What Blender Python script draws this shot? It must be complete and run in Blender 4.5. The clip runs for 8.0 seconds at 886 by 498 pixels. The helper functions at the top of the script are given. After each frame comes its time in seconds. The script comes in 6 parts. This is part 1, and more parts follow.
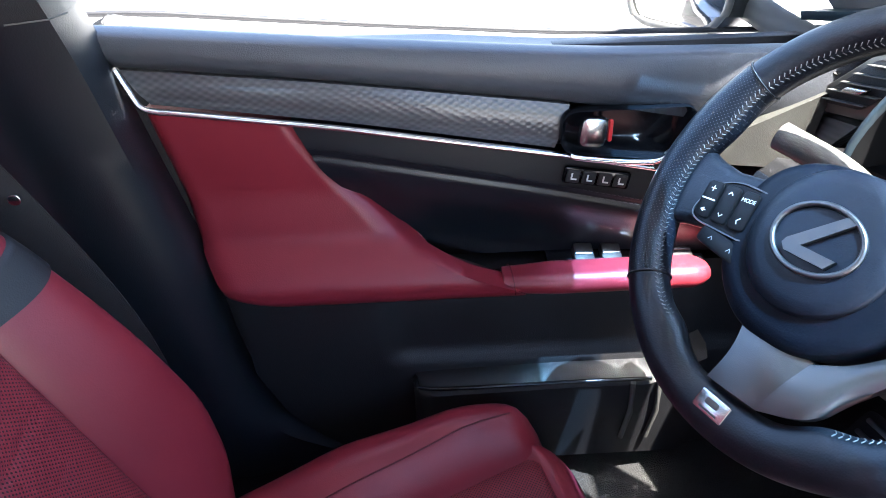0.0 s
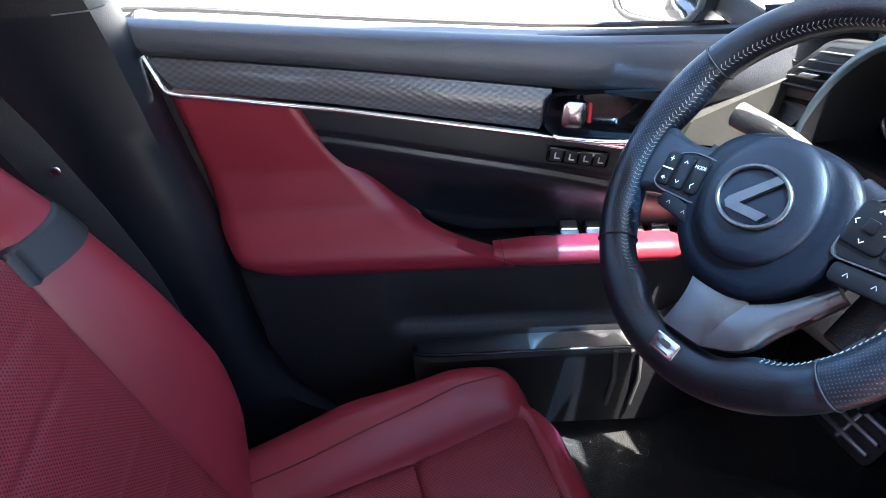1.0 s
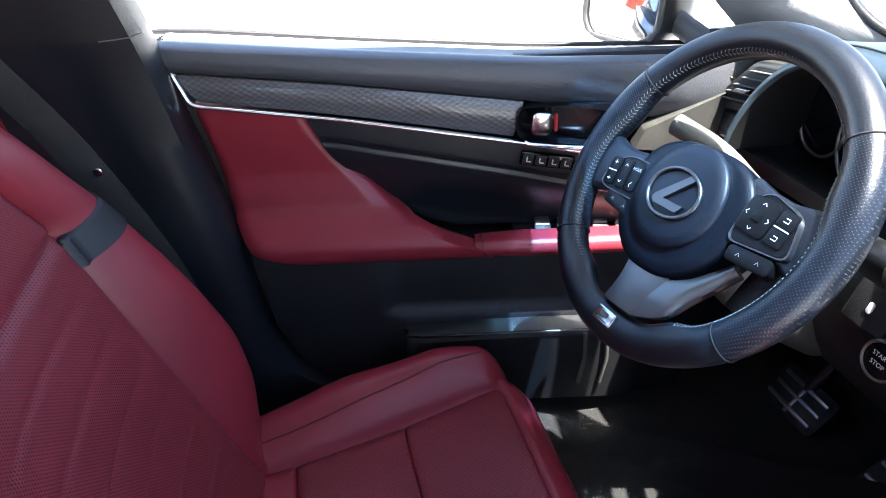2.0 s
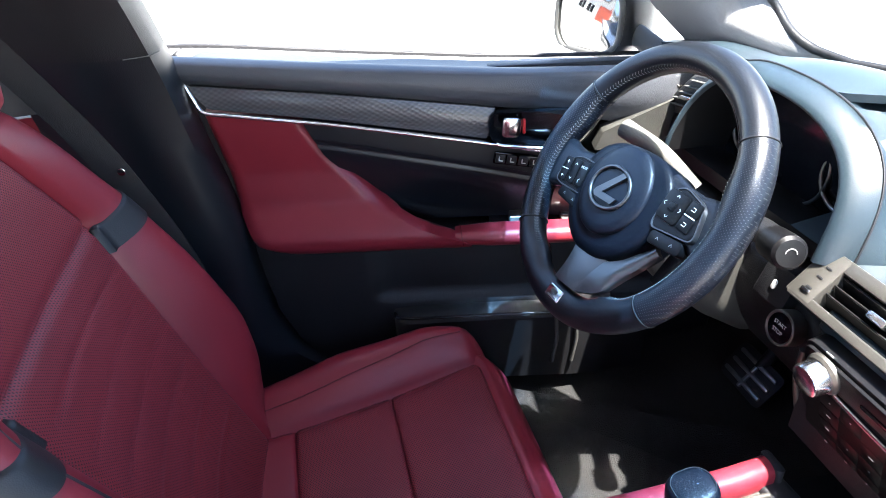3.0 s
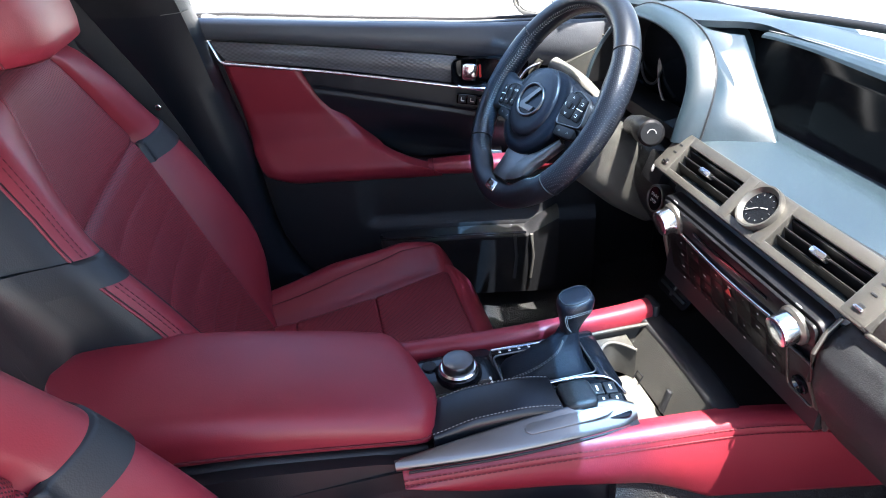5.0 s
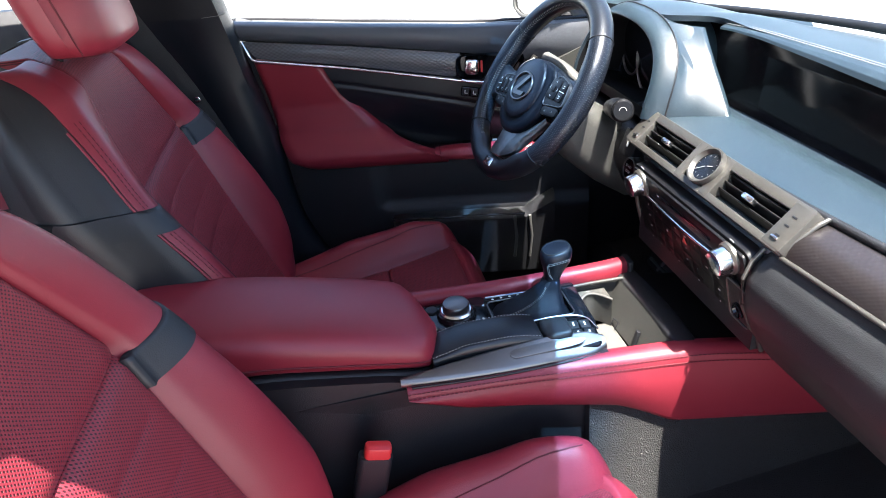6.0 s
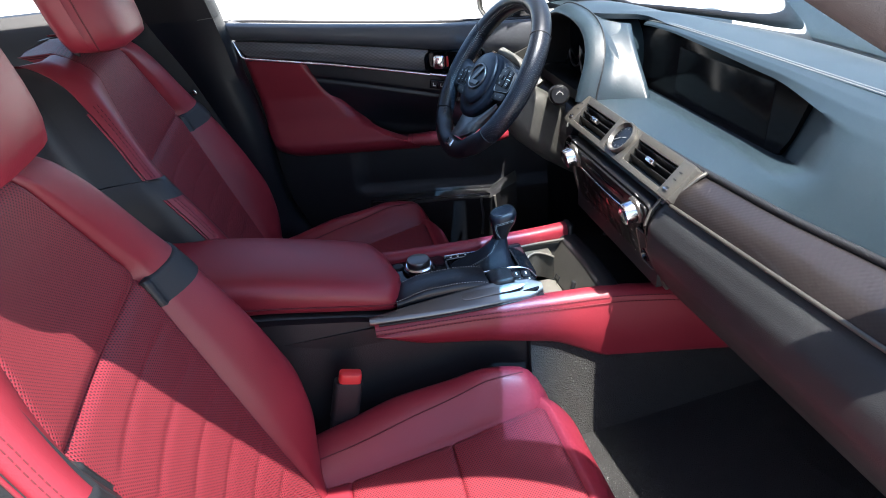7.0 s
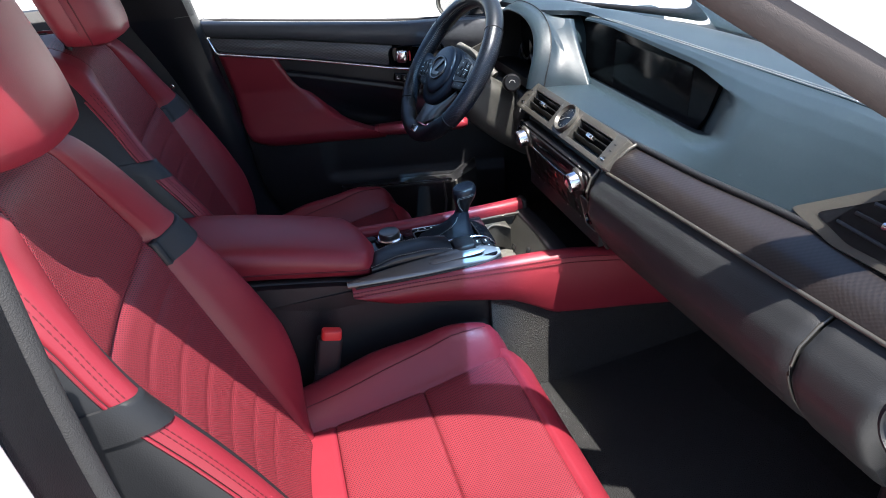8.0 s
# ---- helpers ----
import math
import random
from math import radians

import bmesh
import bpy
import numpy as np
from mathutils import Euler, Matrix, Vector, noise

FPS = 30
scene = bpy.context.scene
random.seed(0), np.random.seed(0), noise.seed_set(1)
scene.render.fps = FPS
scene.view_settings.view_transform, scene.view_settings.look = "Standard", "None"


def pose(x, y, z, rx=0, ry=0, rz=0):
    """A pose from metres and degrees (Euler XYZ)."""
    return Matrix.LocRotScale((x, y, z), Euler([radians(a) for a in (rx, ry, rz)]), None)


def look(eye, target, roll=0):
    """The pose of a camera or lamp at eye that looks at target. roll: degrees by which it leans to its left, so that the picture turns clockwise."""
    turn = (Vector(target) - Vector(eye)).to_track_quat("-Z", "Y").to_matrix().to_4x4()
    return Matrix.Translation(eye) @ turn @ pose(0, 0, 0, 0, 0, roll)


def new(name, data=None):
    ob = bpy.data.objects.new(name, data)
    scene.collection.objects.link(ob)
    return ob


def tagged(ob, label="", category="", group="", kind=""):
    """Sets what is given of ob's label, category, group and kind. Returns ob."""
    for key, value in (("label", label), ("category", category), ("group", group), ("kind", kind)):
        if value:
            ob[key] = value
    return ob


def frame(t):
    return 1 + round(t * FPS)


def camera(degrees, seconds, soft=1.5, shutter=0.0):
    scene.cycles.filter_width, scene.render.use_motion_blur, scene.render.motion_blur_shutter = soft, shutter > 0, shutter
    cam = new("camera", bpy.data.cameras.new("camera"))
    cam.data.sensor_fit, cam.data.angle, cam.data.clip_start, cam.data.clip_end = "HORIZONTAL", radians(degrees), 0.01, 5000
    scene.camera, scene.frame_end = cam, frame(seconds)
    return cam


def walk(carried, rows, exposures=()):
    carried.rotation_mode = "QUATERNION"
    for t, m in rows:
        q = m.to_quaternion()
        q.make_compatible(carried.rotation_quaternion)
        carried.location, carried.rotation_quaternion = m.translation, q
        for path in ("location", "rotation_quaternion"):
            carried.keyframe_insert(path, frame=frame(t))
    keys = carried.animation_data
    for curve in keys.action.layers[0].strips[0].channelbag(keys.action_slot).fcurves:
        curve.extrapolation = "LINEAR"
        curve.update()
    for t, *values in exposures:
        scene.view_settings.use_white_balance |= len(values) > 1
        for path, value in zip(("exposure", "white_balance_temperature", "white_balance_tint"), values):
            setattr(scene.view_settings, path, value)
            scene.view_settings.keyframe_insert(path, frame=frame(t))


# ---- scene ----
cam = camera(68.1, 8.0, soft=0.9)
PATH = [
    (0, (0.106, 0.056, 1.139), (0.518, 1.688, 0.058), -2.1),
    (0.5, (0.105, 0.015, 1.141), (0.492, 1.657, 0.066), -2.5),
    (1, (0.105, -0.032, 1.144), (0.485, 1.616, 0.077), -2.5),
    (1.5, (0.106, -0.086, 1.165), (0.477, 1.566, 0.100), -2.7),
    (2.8, (0.111, -0.248, 1.236), (0.467, 1.420, 0.191), -2.6),
    (3, (0.125, -0.268, 1.244), (0.463, 1.394, 0.184), -3.3),
    (3.5, (0.135, -0.336, 1.252), (0.453, 1.330, 0.191), -3.7),
    (4, (0.138, -0.404, 1.245), (0.448, 1.263, 0.185), -4.0),
    (4.5, (0.149, -0.485, 1.225), (0.450, 1.189, 0.173), -4.4),
    (4.7, (0.146, -0.524, 1.218), (0.449, 1.154, 0.173), -4.4),
    (5.8, (0.129, -0.708, 1.219), (0.381, 1.012, 0.231), -5.1),
    (6, (0.130, -0.750, 1.220), (0.380, 0.971, 0.234), -5.3),
    (6.5, (0.143, -0.863, 1.232), (0.394, 0.864, 0.254), -5.5),
    (7, (0.148, -0.946, 1.237), (0.420, 0.780, 0.263), -5.6),
    (7.5, (0.132, -1.018, 1.242), (0.464, 0.697, 0.270), -5.2),
    (8, (0.107, -1.087, 1.252), (0.491, 0.615, 0.274), -5.1),
]
walk(cam, [(t, look(eye, target, roll)) for t, eye, target, roll in PATH], exposures=((0.0, 3.52, 6080, 12), (1.5, 3.22, 6080, 12), (3.5, 3.13, 6080, 12), (4.5, 2.97, 6080, 12), (6.5, 2.38, 6080, 12), (8.0, 1.68, 6080, 12)))

# ---- light ----
world = bpy.data.worlds.new("sky")
scene.world = world
world.use_nodes = True
wn = world.node_tree
sky = wn.nodes.new("ShaderNodeTexSky")
sky.sky_type = "NISHITA"
sky.sun_disc = False
SUN_WAY = Vector((-0.113, 0.30, -0.95)).normalized()
sky.sun_elevation = math.asin(-SUN_WAY.z)
sky.sun_rotation = math.atan2(-SUN_WAY.x, -SUN_WAY.y)
wn.links.new(sky.outputs[0], wn.nodes["Background"].inputs[0])
wn.nodes["Background"].inputs[1].default_value = 0.10
sun_data = bpy.data.lights.new("sun", "SUN")
sun_data.energy, sun_data.angle, sun_data.color = 5.0, radians(0.55), (1.0, 0.92, 0.80)
sun = new("sun", sun_data)
sun.matrix_world = look((0, -1, 6), Vector((0, -1, 6)) + SUN_WAY)


# ---- materials ----
def material(name, colour, rough=0.5, metal=0.0, vary=0.15, scale=6.0, grain=400.0, bump=0.15, coat=0.0, spec=0.5, distance=0.0006):
    """A surface with cloudy colour variation at a large scale and relief at the grain's scale."""
    m = bpy.data.materials.new(name)
    m.use_nodes = True
    nt = m.node_tree
    b = nt.nodes["Principled BSDF"]
    tc = nt.nodes.new("ShaderNodeTexCoord")
    big = nt.nodes.new("ShaderNodeTexNoise")
    big.inputs["Scale"].default_value, big.inputs["Detail"].default_value = scale, 6
    nt.links.new(tc.outputs["Object"], big.inputs["Vector"])
    mix = nt.nodes.new("ShaderNodeMix")
    mix.data_type = "RGBA"
    mix.inputs[6].default_value = (*[c * (1 - vary) for c in colour], 1)
    mix.inputs[7].default_value = (*[min(1, c * (1 + vary)) for c in colour], 1)
    nt.links.new(big.outputs["Fac"], mix.inputs[0])
    nt.links.new(mix.outputs[2], b.inputs["Base Color"])
    b.inputs["Metallic"].default_value = metal
    b.inputs["Specular IOR Level"].default_value = spec
    b.inputs["Coat Weight"].default_value = coat
    rr = nt.nodes.new("ShaderNodeMapRange")
    rr.inputs[3].default_value, rr.inputs[4].default_value = max(0.02, rough - 0.08), min(1, rough + 0.08)
    nt.links.new(big.outputs["Fac"], rr.inputs[0])
    nt.links.new(rr.outputs[0], b.inputs["Roughness"])
    if bump:
        v = nt.nodes.new("ShaderNodeTexVoronoi")
        v.inputs["Scale"].default_value = grain
        nt.links.new(tc.outputs["Object"], v.inputs["Vector"])
        bp = nt.nodes.new("ShaderNodeBump")
        bp.inputs["Strength"].default_value, bp.inputs["Distance"].default_value = bump, distance
        nt.links.new(v.outputs["Distance"], bp.inputs["Height"])
        nt.links.new(bp.outputs[0], b.inputs["Normal"])
    return m


def math_node(nt, op, a, b=None):
    n = nt.nodes.new("ShaderNodeMath")
    n.operation = op
    for i, v in enumerate((a, b)):
        if v is None:
            continue
        if isinstance(v, (int, float)):
            n.inputs[i].default_value = v
        else:
            nt.links.new(v, n.inputs[i])
    return n.outputs[0]


def perforate(m, axes, pitch, radius, hole=(0.02, 0.004, 0.006), stagger=True):
    """Punches rows of small holes into a leather, along two axes of the object."""
    nt = m.node_tree
    b = nt.nodes["Principled BSDF"]
    tc = nt.nodes.new("ShaderNodeTexCoord")
    sep = nt.nodes.new("ShaderNodeSeparateXYZ")
    nt.links.new(tc.outputs["Object"], sep.inputs[0])
    p = math_node(nt, "DIVIDE", sep.outputs[axes[0]], pitch)
    q = math_node(nt, "DIVIDE", sep.outputs[axes[1]], pitch)
    if stagger:
        p, q = math_node(nt, "ADD", p, q), math_node(nt, "SUBTRACT", q, p)
    fp = math_node(nt, "SUBTRACT", math_node(nt, "FRACT", p), 0.5)
    fq = math_node(nt, "SUBTRACT", math_node(nt, "FRACT", q), 0.5)
    d = math_node(nt, "SQRT", math_node(nt, "ADD", math_node(nt, "MULTIPLY", fp, fp), math_node(nt, "MULTIPLY", fq, fq)))
    rim = nt.nodes.new("ShaderNodeMapRange")
    rim.inputs[1].default_value, rim.inputs[2].default_value = radius * 0.7, radius
    nt.links.new(d, rim.inputs[0])
    mix = nt.nodes.new("ShaderNodeMix")
    mix.data_type = "RGBA"
    mix.inputs[6].default_value = (*hole, 1)
    old = b.inputs["Base Color"].links[0].from_socket
    nt.links.new(old, mix.inputs[7])
    nt.links.new(rim.outputs[0], mix.inputs[0])
    nt.links.new(mix.outputs[2], b.inputs["Base Color"])
    bp = nt.nodes.new("ShaderNodeBump")
    bp.inputs["Strength"].default_value, bp.inputs["Distance"].default_value = 0.8, 0.0012
    nt.links.new(rim.outputs[0], bp.inputs["Height"])
    if b.inputs["Normal"].links:
        nt.links.new(b.inputs["Normal"].links[0].from_socket, bp.inputs["Normal"])
    nt.links.new(bp.outputs[0], b.inputs["Normal"])
    return m


def weave(m, axes, pitch, light, dark, relief=0.5):
    """A twill of crossing strands, along two axes of the object."""
    nt = m.node_tree
    b = nt.nodes["Principled BSDF"]
    tc = nt.nodes.new("ShaderNodeTexCoord")
    sep = nt.nodes.new("ShaderNodeSeparateXYZ")
    nt.links.new(tc.outputs["Object"], sep.inputs[0])
    p = math_node(nt, "DIVIDE", sep.outputs[axes[0]], pitch)
    q = math_node(nt, "DIVIDE", sep.outputs[axes[1]], pitch * 0.6)
    s = math_node(nt, "SINE", math_node(nt, "MULTIPLY", p, math.pi))
    r = math_node(nt, "SINE", math_node(nt, "MULTIPLY", q, math.pi))
    f = math_node(nt, "MULTIPLY_ADD", math_node(nt, "MULTIPLY", s, r), 0.5)
    f.node.inputs[2].default_value = 0.5
    mix = nt.nodes.new("ShaderNodeMix")
    mix.data_type = "RGBA"
    mix.inputs[6].default_value, mix.inputs[7].default_value = (*dark, 1), (*light, 1)
    nt.links.new(f, mix.inputs[0])
    nt.links.new(mix.outputs[2], b.inputs["Base Color"])
    bp = nt.nodes.new("ShaderNodeBump")
    bp.inputs["Strength"].default_value, bp.inputs["Distance"].default_value = relief, 0.001
    nt.links.new(f, bp.inputs["Height"])
    nt.links.new(bp.outputs[0], b.inputs["Normal"])
    return m


RED = (0.195, 0.0165, 0.0275)
RED_LIGHT = (0.215, 0.0210, 0.0320)
RED_LEATHER = material("red_leather", RED, 0.42, vary=0.14, scale=9, grain=620, bump=0.14, spec=0.42)
RED_PERF_BACK = perforate(material("red_perforated_leather_upright", RED_LIGHT, 0.5, vary=0.12, grain=620, bump=0.2), (1, 2), 0.0046, 0.34, hole=(0.034, 0.0032, 0.006))
RED_PERF_SEAT = perforate(material("red_perforated_leather_flat", RED_LIGHT, 0.5, vary=0.12, grain=620, bump=0.2), (0, 1), 0.0046, 0.34, hole=(0.034, 0.0032, 0.006))
RED_PLASTIC = material("red_plastic", (0.55, 0.03, 0.03), 0.35, bump=0)
BLACK_LEATHER = material("black_leather", (0.0060, 0.0080, 0.0115), 0.35, vary=0.25, grain=620, bump=0.18, spec=0.45)
SEAT_BLACK = material("seat_black_leather", (0.0135, 0.0145, 0.0165), 0.46, vary=0.2, grain=620, bump=0.16, spec=0.4)
BOOT_LEATHER = material("boot_leather", (0.004, 0.006, 0.010), 0.62, vary=0.25, grain=620, bump=0.35, spec=0.15)
BLACK_PERF = perforate(material("black_perforated_leather", (0.004, 0.006, 0.010), 0.32, vary=0.25, grain=620, bump=0.2, spec=0.4), (0, 1), 0.0036, 0.17, hole=(0.06, 0.06, 0.06))
DASH = material("dashboard_skin", (0.0085, 0.0195, 0.0275), 0.45, vary=0.2, grain=700, bump=0.10, spec=0.72)
PAD = material("door_pad_skin", (0.050, 0.054, 0.062), 0.45, vary=0.2, grain=700, bump=0.4)
BLACK_PLASTIC = material("black_plastic", (0.0112, 0.0116, 0.0132), 0.46, vary=0.25, grain=900, bump=0.4, spec=0.4)
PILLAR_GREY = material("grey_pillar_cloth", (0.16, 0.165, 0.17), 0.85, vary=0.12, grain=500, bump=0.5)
PALE_PLASTIC = material("pale_grey_plastic", (0.040, 0.040, 0.036), 0.5, vary=0.12, grain=900, bump=0.3)
GREY_PLASTIC = material("grey_plastic", (0.080, 0.080, 0.074), 0.55, vary=0.15, grain=900, bump=0.3)
LOWER_SKIN = material("lower_dash_skin", (0.0130, 0.0138, 0.0150), 0.48, vary=0.2, grain=700, bump=0.3, spec=0.5)
KEY_BLACK = material("satin_black_keys", (0.0045, 0.0045, 0.005), 0.38, vary=0.2, bump=0, spec=0.2)
KNOB_LEATHER = material("knob_leather", (0.004, 0.006, 0.010), 0.40, vary=0.25, grain=620, bump=0.35, spec=0.4)
HUB_DOME = material("hub_dome_skin", (0.0018, 0.0045, 0.0092), 0.45, vary=0.2, grain=800, bump=0.12, spec=0.4)
SPOKE_SILVER = material("spoke_silver", (0.14, 0.138, 0.135), 0.34, metal=0.95, vary=0.06, grain=1500, bump=0.08)
VENT_BLACK = material("matte_vent_black", (0.0035, 0.0035, 0.004), 0.6, vary=0.2, bump=0, spec=0.25)
TRAY_SIDE = material("tray_wall_grey", (0.042, 0.041, 0.036), 0.55, vary=0.15, grain=900, bump=0.3)
STACK_BLACK = material("stack_black", (0.0060, 0.0060, 0.0068), 0.38, vary=0.2, grain=900, bump=0.15, spec=0.3)
SATIN_SILVER = material("satin_silver", (0.16, 0.158, 0.155), 0.36, metal=0.95, vary=0.06, grain=1500, bump=0.08)
PALE_STITCH = material("pale_stitch", (0.30, 0.30, 0.29), 0.8, bump=0)
HUB_LEATHER = material("hub_leather", (0.0014, 0.0034, 0.0068), 0.42, vary=0.25, grain=620, bump=0.15, spec=0.22)
GLOSS_BLACK = material("piano_black", (0.005, 0.006, 0.008), 0.12, vary=0.2, bump=0, spec=0.35)
SCREEN_BLACK = material("screen_glass", (0.004, 0.004, 0.0045), 0.16, vary=0.1, bump=0, spec=0.16)
CARBON = weave(material("silver_weave_trim", (0.06, 0.06, 0.062), 0.33, bump=0, coat=0.3), (0, 2), 0.0062, (0.085, 0.086, 0.092), (0.045, 0.046, 0.050))
DARK_WEAVE = weave(material("dark_weave_trim", (0.03, 0.026, 0.026), 0.4, bump=0, coat=0.2), (1, 2), 0.0036, (0.0135, 0.0105, 0.0105), (0.0085, 0.0066, 0.0066), 0.15)
CHROME = material("satin_chrome", (0.80, 0.80, 0.80), 0.20, metal=1.0, vary=0.05, bump=0)
SILVER = material("silver_paint", (0.30, 0.30, 0.30), 0.30, metal=0.97, vary=0.06, grain=1500, bump=0.1)
CHAMPAGNE = material("warm_silver_paint", (0.098, 0.094, 0.084), 0.36, metal=0.6, vary=0.06, grain=1500, bump=0.1)
CARPET = material("dark_grey_carpet", (0.020, 0.0195, 0.0185), 0.95, vary=0.4, scale=140, grain=480, bump=1.0, distance=0.0022)
FLOOR_CARPET = material("black_carpet", (0.012, 0.012, 0.012), 0.95, vary=0.4, scale=140, grain=480, bump=1.0, distance=0.0022)
BLACK_MAT = material("black_mat", (0.005, 0.005, 0.005), 0.9, vary=0.3, scale=60, grain=400, bump=0.8, distance=0.003)
TRAY = material("grey_rubber_tray", (0.085, 0.082, 0.072), 0.6, vary=0.1, grain=900, bump=0.3)
BELT = material("belt_webbing", (0.020, 0.020, 0.021), 0.75, vary=0.2, grain=900, bump=0.6)
HEADLINER = material("pale_headliner", (0.35, 0.34, 0.32), 0.9, vary=0.08, grain=700, bump=0.4)
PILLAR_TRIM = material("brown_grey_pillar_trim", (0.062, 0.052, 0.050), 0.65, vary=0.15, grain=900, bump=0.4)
WHITE_PAINT = material("white_car_paint", (0.80, 0.80, 0.80), 0.18, vary=0.02, bump=0, coat=1.0)
THREAD = material("pale_thread", (0.13, 0.13, 0.125), 0.8, bump=0)
DASH_THREAD = material("dashboard_thread", (0.20, 0.21, 0.215), 0.8, bump=0)
RED_THREAD = material("dark_red_thread", (0.09, 0.006, 0.012), 0.8, bump=0)
DARK_THREAD = material("dark_thread", (0.012, 0.012, 0.013), 0.8, bump=0)
DIM_MARK = material("dim_marking", (0.28, 0.28, 0.27), 0.5, bump=0)
MARKING = material("white_marking", (0.65, 0.65, 0.62), 0.5, bump=0)
ORANGE_PAINT = material("orange_red_paint", (0.50, 0.10, 0.055), 0.5, vary=0.12, scale=1.5, bump=0)
CONCRETE = material("pale_concrete", (0.55, 0.54, 0.51), 0.9, vary=0.1, scale=1.5, grain=120, bump=0.5, distance=0.002)
MIRROR = material("mirror_glass", (0.34, 0.34, 0.34), 0.02, metal=1.0, vary=0.0, bump=0)
SKIN_GLASS = bpy.data.materials.new("window_glass")
SKIN_GLASS.use_nodes = True
gb = SKIN_GLASS.node_tree.nodes["Principled BSDF"]
gb.inputs["Transmission Weight"].default_value, gb.inputs["Roughness"].default_value, gb.inputs["IOR"].default_value = 1.0, 0.0, 1.05
gb.inputs["Base Color"].default_value = (0.92, 0.96, 0.95, 1)


# ---- mesh tools ----
def mesh_part(name, verts, faces, mat, parent=None, label="", smooth=38):
    me = bpy.data.meshes.new(name)
    me.from_pydata([tuple(v) for v in verts], [], faces)
    bm = bmesh.new()
    bm.from_mesh(me)
    bmesh.ops.recalc_face_normals(bm, faces=bm.faces)
    bm.to_mesh(me)
    bm.free()
    me.materials.append(mat)
    if smooth:
        me.polygons.foreach_set("use_smooth", [True] * len(me.polygons))
        me.set_sharp_from_angle(angle=radians(smooth))
    ob = new(name, me)
    if parent:
        ob.parent = parent
    if label:
        ob["label"] = label
    return ob


def thing(name, m=None, label="", category="", group="", kind=""):
    ob = new(name)
    if m is not None:
        ob.matrix_world = m
    return tagged(ob, label, category, group, kind)


def lerp_table(table, t):
    """Smooth reading of a table of (key, value) pairs."""
    if t <= table[0][0]:
        return table[0][1]
    for (a, p), (b, q) in zip(table, table[1:]):
        if t <= b:
            f = (t - a) / (b - a)
            return p + (q - p) * f
    return table[-1][1]


def soft_table(table, t, h):
    """The same, rounded over a width h."""
    return sum(lerp_table(table, t + h * k / 4) * w for k, w in ((-4, 1), (-3, 2), (-2, 3), (-1, 4), (0, 4), (1, 4), (2, 3), (3, 2), (4, 1))) / 24


def grid_faces(nu, nv, start=0, wrap=False):
    out = []
    for i in range(nu if wrap else nu - 1):
        for j in range(nv - 1):
            a, b = start + i * nv + j, start + ((i + 1) % nu) * nv + j
            out.append((a, b, b + 1, a + 1))
    return out


def sheet(name, fn, nu, nv, mat, parent=None, label="", back=(0, 0, 0), smooth=50):
    """A padded panel: fn(u, v) for u, v from 0 to 1 gives its front; back is the way to its rear face."""
    front = [Vector(fn(i / (nu - 1), j / (nv - 1))) for i in range(nu) for j in range(nv)]
    back = Vector(back)
    verts, faces = list(front), grid_faces(nu, nv)
    if back.length:
        n = len(front)
        ring = [i * nv for i in range(nu)] + [(nu - 1) * nv + j for j in range(1, nv)] + [i * nv + nv - 1 for i in range(nu - 2, -1, -1)] + [j for j in range(nv - 2, 0, -1)]
        verts += [front[k] + back for k in ring]
        m = len(ring)
        faces += [(ring[k], ring[(k + 1) % m], n + (k + 1) % m, n + k) for k in range(m)]
        faces.append(tuple(n + k for k in range(m)))
    return mesh_part(name, verts, faces, mat, parent, label, smooth)


def loft(name, loops, mat, parent=None, label="", smooth=38, caps=True):
    """A body skinned over closed loops of equal length."""
    n = len(loops[0])
    verts = [Vector(p) for l in loops for p in l]
    faces = []
    for i in range(len(loops) - 1):
        for j in range(n):
            a, b = i * n + j, i * n + (j + 1) % n
            faces.append((a, b, b + n, a + n))
    if caps:
        faces.append(tuple(range(n)))
        faces.append(tuple((len(loops) - 1) * n + j for j in range(n)))
    return mesh_part(name, verts, faces, mat, parent, label, smooth)


def round_rect(w, h, r, n=5):
    """A rounded rectangle round the origin as (a, b) pairs."""
    out = []
    for cx, cy, a0 in ((w / 2 - r, h / 2 - r, 0), (-w / 2 + r, h / 2 - r, 90), (-w / 2 + r, -h / 2 + r, 180), (w / 2 - r, -h / 2 + r, 270)):
        for k in range(n):
            a = radians(a0 + 90 * k / (n - 1))
            out.append((cx + r * math.cos(a), cy + r * math.sin(a)))
    return out


def block(name, size, m, mat, parent=None, label="", r=0.004, bevel=0.0015, smooth=38):
    """A box with rounded upright corners and eased rims, centred on m."""
    sx, sy, sz = size
    r = min(r, sx / 2 * 0.98, sy / 2 * 0.98)
    bevel = min(bevel, sz / 2 * 0.9, r * 0.9)
    loops = []
    for z, inset in ((-sz / 2, bevel), (-sz / 2 + bevel, 0), (sz / 2 - bevel, 0), (sz / 2 - bevel * 0.3, bevel * 0.3), (sz / 2, bevel)):
        loops.append([m @ Vector((x, y, z)) for x, y in round_rect(sx - 2 * inset, sy - 2 * inset, max(r - inset, 0.0003), 4)])
    return loft(name, loops, mat, parent, label, smooth)


def disc(name, rings, m, mat, parent=None, label="", n=32, smooth=38):
    """A turned body: rings of (radius, height) along m's z."""
    loops = [[m @ Vector((r * math.cos(2 * math.pi * k / n), r * math.sin(2 * math.pi * k / n), z)) for k in range(n)] for r, z in rings]
    return loft(name, loops, mat, parent, label, smooth)


